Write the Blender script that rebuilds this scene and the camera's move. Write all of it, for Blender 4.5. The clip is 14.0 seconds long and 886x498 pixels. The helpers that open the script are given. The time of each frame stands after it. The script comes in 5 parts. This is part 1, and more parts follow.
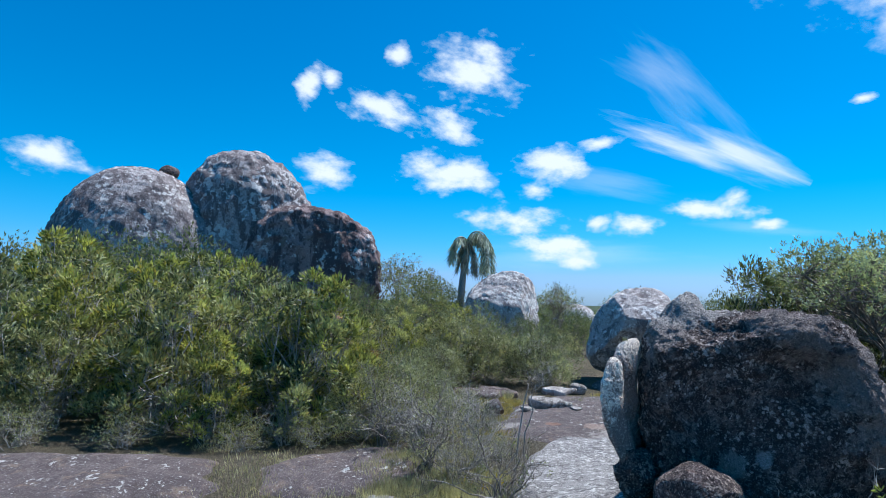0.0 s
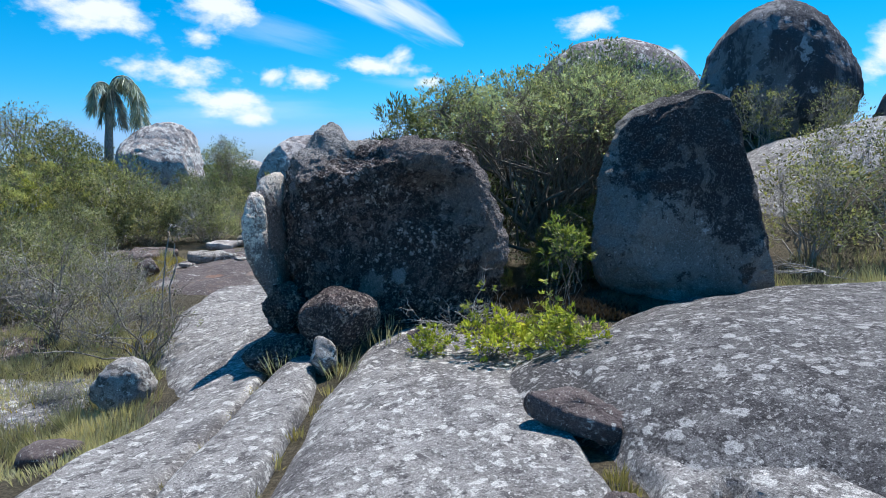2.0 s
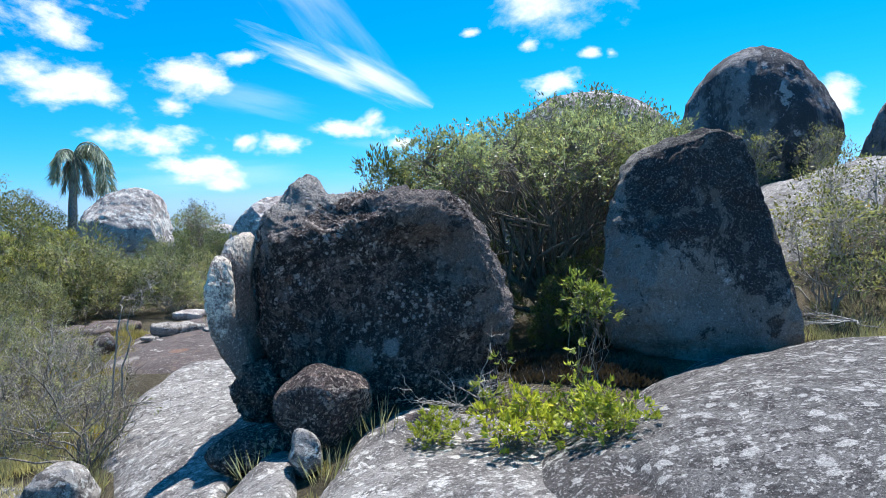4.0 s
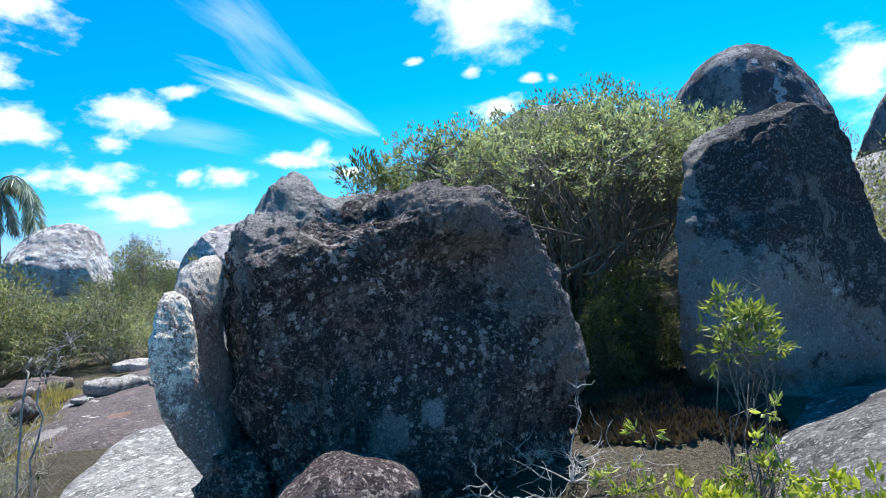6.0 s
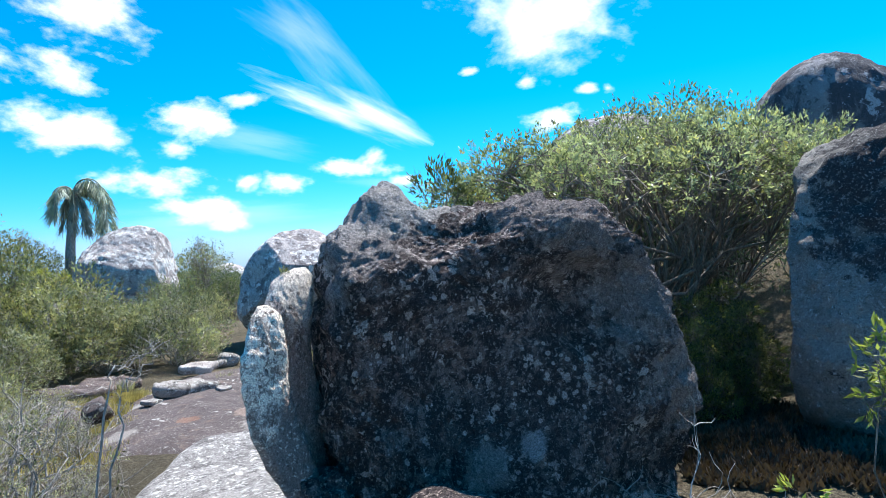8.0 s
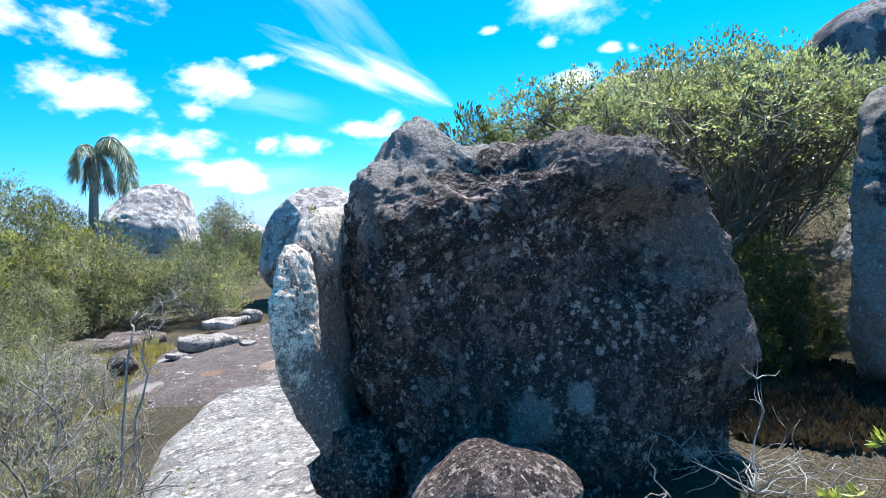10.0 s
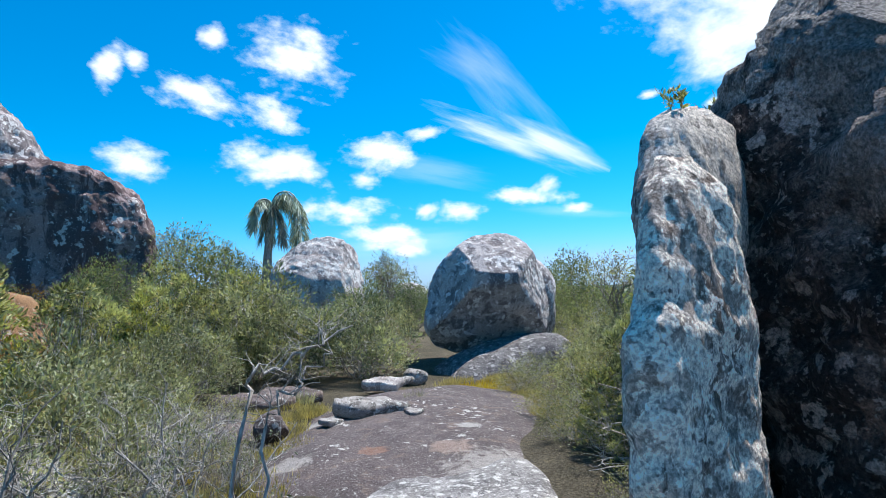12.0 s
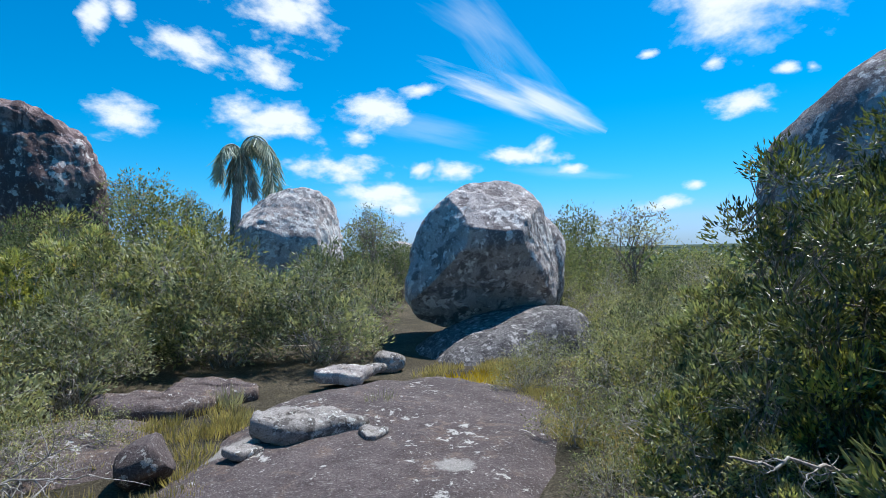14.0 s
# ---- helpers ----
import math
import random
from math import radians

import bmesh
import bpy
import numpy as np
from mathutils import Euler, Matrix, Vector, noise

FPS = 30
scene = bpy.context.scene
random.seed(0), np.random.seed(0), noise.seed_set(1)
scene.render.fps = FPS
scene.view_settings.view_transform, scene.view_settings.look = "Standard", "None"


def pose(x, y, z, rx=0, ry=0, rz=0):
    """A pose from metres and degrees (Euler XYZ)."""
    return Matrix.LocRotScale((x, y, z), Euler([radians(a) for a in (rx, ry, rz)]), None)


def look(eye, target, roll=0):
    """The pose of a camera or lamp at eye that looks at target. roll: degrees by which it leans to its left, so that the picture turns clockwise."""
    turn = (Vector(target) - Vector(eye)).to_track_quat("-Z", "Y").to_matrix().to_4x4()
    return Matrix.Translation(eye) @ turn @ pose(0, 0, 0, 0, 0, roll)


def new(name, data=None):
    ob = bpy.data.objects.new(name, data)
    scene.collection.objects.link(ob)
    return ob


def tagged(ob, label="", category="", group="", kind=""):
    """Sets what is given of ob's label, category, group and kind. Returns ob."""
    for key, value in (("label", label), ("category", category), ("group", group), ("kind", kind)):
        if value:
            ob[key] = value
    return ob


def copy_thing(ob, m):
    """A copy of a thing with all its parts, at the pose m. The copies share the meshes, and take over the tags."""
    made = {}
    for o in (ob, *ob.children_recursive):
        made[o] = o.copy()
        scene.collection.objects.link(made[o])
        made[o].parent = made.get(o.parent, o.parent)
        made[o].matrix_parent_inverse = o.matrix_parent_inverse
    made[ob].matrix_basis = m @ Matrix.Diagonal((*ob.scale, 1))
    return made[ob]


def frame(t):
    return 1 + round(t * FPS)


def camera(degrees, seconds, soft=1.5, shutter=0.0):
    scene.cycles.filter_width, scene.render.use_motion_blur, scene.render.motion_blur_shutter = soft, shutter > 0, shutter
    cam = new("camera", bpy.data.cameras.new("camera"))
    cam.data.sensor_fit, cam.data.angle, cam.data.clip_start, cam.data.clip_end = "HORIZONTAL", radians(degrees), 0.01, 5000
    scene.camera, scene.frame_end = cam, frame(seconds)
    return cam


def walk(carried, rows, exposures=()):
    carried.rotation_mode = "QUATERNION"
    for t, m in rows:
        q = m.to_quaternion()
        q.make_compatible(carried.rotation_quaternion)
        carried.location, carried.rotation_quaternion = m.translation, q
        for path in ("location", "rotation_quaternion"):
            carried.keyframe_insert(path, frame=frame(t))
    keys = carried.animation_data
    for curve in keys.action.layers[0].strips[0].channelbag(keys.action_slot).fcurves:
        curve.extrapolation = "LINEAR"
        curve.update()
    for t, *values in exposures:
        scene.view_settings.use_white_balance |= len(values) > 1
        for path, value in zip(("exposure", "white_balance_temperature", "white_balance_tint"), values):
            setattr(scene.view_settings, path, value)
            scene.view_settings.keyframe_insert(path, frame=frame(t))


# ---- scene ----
cam = camera(71.3, 14.0, 0.75)
PATH = [
    (0, (0.002, 0.010, 2.325), (-0.003, 2.004, 2.483), 1.5),
    (0.5, (0.051, -0.071, 2.325), (0.573, 1.858, 2.389), 1.1),
    (0.6, (0.120, -0.051, 2.316), (0.688, 1.867, 2.347), 2.2),
    (1, (0.307, 0.142, 2.252), (1.119, 1.970, 2.207), 0.6),
    (1.5, (0.416, 0.208, 2.164), (1.292, 1.996, 1.971), -0.4),
    (2, (0.455, 0.328, 2.082), (1.409, 2.061, 1.790), -0.6),
    (2.3, (0.480, 0.377, 2.031), (1.434, 2.097, 1.667), -1.1),
    (2.5, (0.539, 0.515, 2.045), (1.498, 2.245, 1.749), -0.5),
    (3, (0.636, 0.719, 2.128), (1.606, 2.465, 2.026), -1.1),
    (3.5, (0.682, 0.837, 2.125), (1.716, 2.546, 2.038), -1.9),
    (3.7, (0.681, 0.926, 2.092), (1.706, 2.640, 1.980), -2.1),
    (5.8, (0.898, 2.540, 1.921), (2.068, 4.161, 1.865), -7.7),
    (6, (0.978, 2.729, 1.941), (2.145, 4.353, 1.906), -5.1),
    (6.5, (0.940, 3.009, 1.974), (2.051, 4.672, 1.978), -6.3),
    (7, (0.781, 3.125, 1.992), (1.740, 4.880, 1.985), -5.0),
    (7.5, (0.791, 3.116, 2.006), (1.762, 4.864, 2.031), -4.1),
    (7.7, (0.847, 3.088, 2.010), (1.879, 4.801, 2.038), -3.8),
    (9.8, (0.959, 3.300, 1.839), (1.961, 5.026, 1.707), -2.7),
    (10, (0.916, 3.362, 1.883), (1.890, 5.105, 1.774), -3.4),
    (10.5, (0.918, 3.609, 1.907), (1.656, 5.467, 1.892), -2.2),
    (11, (0.873, 3.921, 1.845), (1.199, 5.894, 1.879), -3.6),
    (11.5, (1.079, 4.749, 1.784), (1.431, 6.717, 1.817), -2.1),
    (12, (1.166, 5.420, 1.631), (1.695, 7.345, 1.755), -2.1),
    (12.5, (1.139, 5.797, 1.494), (1.750, 7.690, 1.700), 0.2),
    (13, (1.427, 6.615, 1.536), (2.076, 8.507, 1.559), -3.7),
    (13.2, (1.562, 6.833, 1.556), (2.288, 8.697, 1.571), -1.5),
    (13.5, (1.737, 7.262, 1.582), (2.387, 9.154, 1.586), -1.0),
    (14, (1.981, 7.901, 1.627), (2.527, 9.825, 1.620), -1.3),
]
walk(cam, [(t, look(eye, target, roll)) for t, eye, target, roll in PATH],
     [(0, 0.22, 5850, 10), (0.5, 0.1, 5850, 10), (1, 0.04, 5900, 10), (1.5, 0.14, 6000, 10), (2.2, 0.28, 6250, 10), (2.6, 0.28, 6300, 10), (3.7, 0.5, 6350, 10), (5.8, 0.74, 6200, 10), (7.7, 0.83, 6250, 10), (10, 0.96, 6350, 10), (11, 0.9, 6400, 10), (11.6, 0.7, 6250, 10), (12.5, 0.36, 6200, 10), (14, 0.26, 6150, 10)])


# ---- light ----
SUN_AZ, SUN_EL = 60.0, 63.0
world = bpy.data.worlds.new("sky")
scene.world = world
world.use_nodes = True
wn, wl = world.node_tree.nodes, world.node_tree.links
wn.clear()
sky = wn.new("ShaderNodeTexSky")
sky.sky_type, sky.sun_disc = "NISHITA", False
sky.sun_elevation, sky.sun_rotation = radians(SUN_EL), radians(SUN_AZ)
sky.air_density, sky.dust_density, sky.ozone_density = 1.0, 0.35, 1.0
grade = wn.new("ShaderNodeHueSaturation")
grade.inputs["Saturation"].default_value = 1.15
wb = wn.new("ShaderNodeMix")
wb.data_type, wb.blend_type = "RGBA", "MULTIPLY"
wb.inputs[0].default_value = 1.0
sep, red, span, tone = wn.new("ShaderNodeSeparateColor"), wn.new("ShaderNodeMath"), wn.new("ShaderNodeMapRange"), wn.new("ShaderNodeMix")
red.operation, tone.data_type = "DIVIDE", "RGBA"
span.inputs[1].default_value, span.inputs[2].default_value = 0.42, 1.1
tone.inputs[6].default_value, tone.inputs[7].default_value = (0.0, 0.82, 1.17, 1), (0.46, 0.76, 1.5, 1)
wl.new(sky.outputs[0], sep.inputs[0])
wl.new(sep.outputs[0], red.inputs[0])
wl.new(sep.outputs[2], red.inputs[1])
wl.new(red.outputs[0], span.inputs[0])
wl.new(span.outputs[0], tone.inputs[0])
wl.new(tone.outputs[2], wb.inputs[7])
bg = wn.new("ShaderNodeBackground")
bg.inputs["Strength"].default_value = 0.099
wout = wn.new("ShaderNodeOutputWorld")
wl.new(sky.outputs[0], grade.inputs["Color"])
wl.new(grade.outputs[0], wb.inputs[6])
wl.new(wb.outputs[2], bg.inputs["Color"])
wl.new(bg.outputs[0], wout.inputs["Surface"])

sun = new("sun", bpy.data.lights.new("sun", "SUN"))
sun.data.energy, sun.data.angle, sun.data.color = 5.0, radians(0.53), (1.0, 0.955, 0.89)
sa, se = radians(SUN_AZ), radians(SUN_EL)
sun.matrix_world = look((math.sin(sa) * math.cos(se) * 90, math.cos(sa) * math.cos(se) * 90, math.sin(se) * 90), (0, 0, 0))


# ---- materials ----
class Nodes:
    """A short hand for a node material."""

    def __init__(self, name, rough=0.9):
        self.mat = bpy.data.materials.new(name)
        self.mat.use_nodes = True
        self.n, self.l = self.mat.node_tree.nodes, self.mat.node_tree.links
        self.bsdf = self.n["Principled BSDF"]
        self.bsdf.inputs["Roughness"].default_value = rough
        self.bsdf.inputs["Specular IOR Level"].default_value = 0.25
        self.co = self.n.new("ShaderNodeTexCoord").outputs["Object"]

    def noise(self, scale, detail=4.0, rough=0.55, distort=0.0, co=None, stretch=None):
        if stretch:
            m = self.n.new("ShaderNodeMapping")
            m.inputs["Scale"].default_value = stretch
            self.l.new(co or self.co, m.inputs[0])
            co = m.outputs[0]
        t = self.n.new("ShaderNodeTexNoise")
        t.inputs["Scale"].default_value, t.inputs["Detail"].default_value = scale, detail
        t.inputs["Roughness"].default_value, t.inputs["Distortion"].default_value = rough, distort
        self.l.new(co or self.co, t.inputs["Vector"])
        return t.outputs["Fac"]

    def shifted(self):
        m = self.n.new("ShaderNodeMapping")
        m.inputs["Location"].default_value = (7.3, 2.1, 4.7)
        self.l.new(self.co, m.inputs[0])
        return m.outputs[0]

    def cells(self, scale, feature="F1", output="Distance"):
        t = self.n.new("ShaderNodeTexVoronoi")
        t.feature = feature
        t.inputs["Scale"].default_value = scale
        self.l.new(self.co, t.inputs["Vector"])
        return t.outputs[output]

    def step(self, value, lo, hi, to0=0.0, to1=1.0):
        t = self.n.new("ShaderNodeMapRange")
        t.interpolation_type = "SMOOTHSTEP"
        for i, v in enumerate((lo, hi, to0, to1)):
            t.inputs[i + 1].default_value = v
        self.l.new(value, t.inputs[0])
        return t.outputs[0]

    def math(self, op, a, b):
        t = self.n.new("ShaderNodeMath")
        t.operation = op
        for i, v in enumerate((a, b)):
            if isinstance(v, (int, float)):
                t.inputs[i].default_value = v
            else:
                self.l.new(v, t.inputs[i])
        return t.outputs[0]

    def mix(self, fac, a, b, blend="MIX"):
        t = self.n.new("ShaderNodeMix")
        t.data_type, t.blend_type = "RGBA", blend
        for i, v in ((0, fac), (6, a), (7, b)):
            if isinstance(v, (int, float)):
                t.inputs[i].default_value = v
            elif isinstance(v, tuple):
                t.inputs[i].default_value = (*v, 1)
            else:
                self.l.new(v, t.inputs[i])
        return t.outputs[2]

    def bump(self, height, strength, distance, normal=None):
        t = self.n.new("ShaderNodeBump")
        t.inputs["Strength"].default_value, t.inputs["Distance"].default_value = strength, distance
        self.l.new(height, t.inputs["Height"])
        if normal:
            self.l.new(normal, t.inputs["Normal"])
        return t.outputs[0]

    def done(self, colour, normal=None):
        self.l.new(colour, self.bsdf.inputs["Base Color"])
        if normal:
            self.l.new(normal, self.bsdf.inputs["Normal"])
        return self.mat


def rock(name, base, crust, lichen, crust_at=0.5, lichen_at=0.6, size=1.0, tint=None, streak=False, coarse=False, wide=False, fleck=0.0, discs=0.0, hold=0.75, patches=()):
    """Weathered granite: a base tone, a dark crust, pale crustose lichen, mineral speckle."""
    k = Nodes(name, 0.92)
    s = 1.0 / size
    big = k.noise(0.9 * s, 5, 0.6, 0.6)
    col = k.mix(k.step(big, 0.35, 0.68), base, tuple(c * 0.62 for c in base))
    if tint:
        col = k.mix(k.step(k.noise(1.7 * s, 4, 0.6, 0.8), 0.52, 0.7), col, tint)
    stretch = (1, 1, 0.3) if streak else None
    col = k.mix(k.step(k.noise(2.6 * s, 7, 0.68, 0.3, stretch=stretch), crust_at - 0.035, crust_at + 0.045), col, crust)
    col = k.mix(k.step(k.noise(8.5 * s, 5, 0.6, 0.4), crust_at + 0.03, crust_at + 0.1, 0, 0.75), col, crust)
    if wide:
        col = k.mix(k.step(k.noise(0.55, 6, 0.65, 0.6), 0.5, 0.6, 0, 0.75), col, crust)
    spots = k.math("MULTIPLY", k.noise(6.0 * s, 5, 0.62, 0.2), k.math("ADD", k.noise(1.1 * s, 3), 0.5))
    col = k.mix(k.step(spots, lichen_at - 0.02, lichen_at + 0.03), col, lichen)
    small = k.noise(21 * s, 4, 0.6)
    col = k.mix(k.step(small, 0.62, 0.67, 0, 0.8), col, lichen)
    if coarse:
        col = k.mix(k.step(k.noise(1.6, 4, 0.6, 0.5), 0.42, 0.58, 0, 0.6), col, crust)
        ragged = k.math("MULTIPLY", k.noise(30, 5, 0.7), 0.55)
        where = k.step(k.noise(2.4, 4, 0.6, co=k.shifted()), 0.4, 0.56)
        for scale, lo, weight in ((8, 0.44, 0.85), (17, 0.5, 0.9)):
            ring = k.step(k.math("ADD", k.cells(scale), ragged), lo - 0.03, lo + 0.03, weight, 0)
            col = k.mix(k.math("MULTIPLY", ring, where), col, tuple(0.9 * c for c in lichen))
    # patches hold stains, lichen and, on some rocks, painted light and shade
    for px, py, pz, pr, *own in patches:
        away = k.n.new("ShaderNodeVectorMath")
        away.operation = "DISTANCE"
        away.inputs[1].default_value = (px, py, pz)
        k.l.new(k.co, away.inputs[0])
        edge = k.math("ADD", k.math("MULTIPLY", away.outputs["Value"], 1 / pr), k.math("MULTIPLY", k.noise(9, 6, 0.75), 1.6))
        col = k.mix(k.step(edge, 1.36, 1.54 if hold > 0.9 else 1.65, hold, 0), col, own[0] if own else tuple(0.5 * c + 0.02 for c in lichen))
    if hold > 0.9:
        col = k.mix(k.step(k.noise(4.5, 7, 0.72, 0.4, co=k.shifted()), 0.55, 0.6, 0, 0.75), col, tuple(0.62 * c for c in base))
    if discs:
        edge = k.math("ADD", k.cells(discs), k.math("MULTIPLY", k.noise(15, 5, 0.7), 1.0))
        col = k.mix(k.step(edge, 0.72, 0.78, 0.9, 0), col, lichen)
        col = k.mix(k.step(k.noise(1.5, 6, 0.7, 0.3, co=k.shifted()), 0.54, 0.6, 0, 0.7), col, crust)
        edge = k.math("ADD", k.cells(discs * 2.3), k.math("MULTIPLY", k.noise(50, 4, 0.65), 0.55))
        col = k.mix(k.step(edge, 0.46, 0.51, 0.8, 0), col, tuple(c * 0.85 for c in lichen))
    if fleck:
        col = k.mix(k.step(k.noise(48, 5, 0.65), 0.565, 0.605, 0, fleck), col, lichen)
        col = k.mix(k.step(k.noise(33, 5, 0.7, co=k.shifted()), 0.56, 0.62, 0, fleck), col, tuple(c * 0.45 for c in crust))
    grain = k.noise(150, 3, 0.7)
    col = k.mix(0.8, col, k.mix(k.step(grain, 0.3, 0.7), (0.38, 0.38, 0.38), (1.6, 1.6, 1.6)), "MULTIPLY")
    n = k.bump(k.noise(7 * s, 7, 0.7), 0.75, 0.07 * size)
    n = k.bump(k.noise(42, 6, 0.75), 0.7, 0.014, n)
    if coarse:
        n = k.bump(k.cells(16), 0.5, 0.04, n)
        n = k.bump(k.cells(38), 0.9, 0.03, n)
        n = k.bump(k.noise(70, 4, 0.7), 1.0, 0.03, n)
    return k.done(col, n)


GRANITE = rock("granite", (0.315, 0.295, 0.28), (0.115, 0.105, 0.104), (0.57, 0.55, 0.52), 0.56, 0.63, 0.3, wide=True, fleck=0.6, discs=8.0)
GREYSLAB = rock("granite_old_grey", (0.175, 0.165, 0.161), (0.06, 0.055, 0.056), (0.42, 0.405, 0.39), 0.54, 0.63, 0.34, wide=True, fleck=0.6, discs=7.0)
BROWN = rock("granite_brown_film", (0.15, 0.118, 0.113), (0.1, 0.078, 0.075), (0.48, 0.46, 0.43), 0.55, 0.66, 0.5, tint=(0.2, 0.145, 0.115), fleck=0.25)
PATHROCK = rock("granite_path", (0.135, 0.108, 0.104), (0.09, 0.071, 0.069), (0.48, 0.46, 0.43), 0.55, 0.66, 0.5, tint=(0.17, 0.125, 0.105), fleck=0.25,
                patches=[(-0.82, -1.55, 0.14, 0.2, (0.24, 0.13, 0.09)), (-0.1, -1.75, 0.14, 0.28, (0.3, 0.22, 0.18)), (0.3, -2.6, 0.1, 0.95, (0.36, 0.33, 0.3)), (-1.6, -1.6, 0.1, 0.3, (0.36, 0.33, 0.3)), (-1.2, 0.2, 0.1, 0.35, (0.4, 0.38, 0.35)), (0.35, -0.9, 0.14, 0.2, (0.4, 0.38, 0.35))])
STONE = rock("granite_loose_stone", (0.38, 0.35, 0.325), (0.13, 0.115, 0.105), (0.55, 0.55, 0.52), 0.54, 0.6, 0.3)
DARK = rock("granite_dark_crust", (0.225, 0.175, 0.163), (0.075, 0.058, 0.057), (0.55, 0.455, 0.39), 0.49, 0.61, 0.24, tint=(0.27, 0.18, 0.15), coarse=True, fleck=0.9)
# low left dark patch paints shade; right ridge pale patches paint sunlight over lichen
BIGROCK = rock("granite_dark_crust_lichened_light_shade", (0.24, 0.183, 0.168), (0.058, 0.044, 0.043), (0.64, 0.55, 0.5), 0.48, 0.62, 0.3, tint=(0.31, 0.21, 0.175), coarse=True, fleck=0.35,
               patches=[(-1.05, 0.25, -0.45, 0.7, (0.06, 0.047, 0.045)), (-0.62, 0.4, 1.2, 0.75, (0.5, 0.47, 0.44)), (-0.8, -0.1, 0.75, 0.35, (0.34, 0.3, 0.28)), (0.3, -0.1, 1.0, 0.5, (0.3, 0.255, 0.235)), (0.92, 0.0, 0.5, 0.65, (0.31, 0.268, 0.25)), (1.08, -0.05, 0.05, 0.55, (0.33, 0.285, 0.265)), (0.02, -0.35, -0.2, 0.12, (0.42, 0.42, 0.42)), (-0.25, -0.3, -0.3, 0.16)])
FLANK = rock("granite_flank", (0.36, 0.285, 0.255), (0.11, 0.082, 0.075), (0.66, 0.58, 0.52), 0.54, 0.6, 0.2, streak=True, fleck=0.6, patches=[(-1.05, 0.15, 0.72, 0.4, (0.72, 0.65, 0.56)), (-1.0, 0.3, -0.2, 0.9, (0.36, 0.285, 0.25))])
# pale lichen above; the low dark patches paint the shade of the undercut
PALE = rock("granite_pale_lichen_shaded_foot", (0.62, 0.495, 0.41), (0.2, 0.14, 0.11), (0.9, 0.785, 0.66), 0.57, 0.48, 0.16, streak=True, fleck=0.5,
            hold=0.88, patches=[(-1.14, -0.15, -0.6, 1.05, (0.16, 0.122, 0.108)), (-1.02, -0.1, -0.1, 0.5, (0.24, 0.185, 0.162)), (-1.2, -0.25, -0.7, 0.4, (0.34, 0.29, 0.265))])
FANGM = rock("granite_grey_black", (0.265, 0.243, 0.218), (0.05, 0.044, 0.045), (0.46, 0.44, 0.42), 0.62, 0.7, 0.85, fleck=0.4, hold=0.93,
             patches=[(-0.2, -0.4, 0.95, 1.3, (0.036, 0.032, 0.034)), (0.35, -0.4, 0.3, 1.0, (0.036, 0.032, 0.034)), (-0.75, -0.35, 0.75, 0.8, (0.045, 0.04, 0.042)), (0.55, -0.3, -0.35, 0.32, (0.045, 0.04, 0.04)), (0.3, -0.45, -0.62, 0.2, (0.05, 0.045, 0.043)), (0.95, 0.2, 0.3, 0.9, (0.12, 0.108, 0.104))])
DOMEM = rock("granite_dome", (0.42, 0.375, 0.36), (0.15, 0.125, 0.125), (0.6, 0.57, 0.54), 0.5, 0.58, 1.3, tint=(0.27, 0.2, 0.185), streak=True)
FARM = rock("granite_far", (0.46, 0.41, 0.385), (0.2, 0.17, 0.165), (0.64, 0.61, 0.57), 0.56, 0.53, 0.9, tint=(0.45, 0.36, 0.31))
FANGM_BIG = rock("granite_ridge", (0.27, 0.26, 0.265), (0.075, 0.072, 0.08), (0.4, 0.39, 0.4), 0.5, 0.64, 1.9, streak=True)
RUSTROCK = rock("granite_rust", (0.34, 0.25, 0.235), (0.11, 0.075, 0.073), (0.55, 0.5, 0.46), 0.5, 0.63, 1.7, tint=(0.2, 0.145, 0.12), streak=True)
BALM = rock("granite_balanced", (0.5, 0.445, 0.42), (0.19, 0.16, 0.155), (0.74, 0.7, 0.66), 0.53, 0.56, 0.8, fleck=0.3)
ORANGE = rock("granite_orange", (0.36, 0.2, 0.1), (0.2, 0.1, 0.06), (0.45, 0.4, 0.34), 0.6, 0.66, 1.2)


def soil():
    k = Nodes("soil_and_litter", 1.0)
    big = k.noise(0.6, 5, 0.6)
    col = k.mix(k.step(big, 0.4, 0.62), (0.25, 0.21, 0.145), (0.15, 0.13, 0.085))
    col = k.mix(k.step(k.noise(3.2, 5, 0.6), 0.55, 0.7), col, (0.27, 0.225, 0.14))
    col = k.mix(k.step(k.noise(38, 5, 0.8), 0.35, 0.6, 0, 0.8), col, (0.05, 0.042, 0.028))
    # far off the plain is woodland
    g = k.n.new("ShaderNodeNewGeometry")
    d = k.n.new("ShaderNodeVectorMath")
    d.operation = "LENGTH"
    k.l.new(g.outputs["Position"], d.inputs[0])
    col = k.mix(k.step(d.outputs["Value"], 26, 60), col, k.mix(k.noise(0.12, 5), (0.03, 0.05, 0.022), (0.075, 0.09, 0.04)))
    n = k.bump(k.noise(9, 8, 0.75), 1.0, 0.09)
    n = k.bump(k.noise(60, 4, 0.8), 1.0, 0.02, n)
    return k.done(col, n)


SOIL = soil()


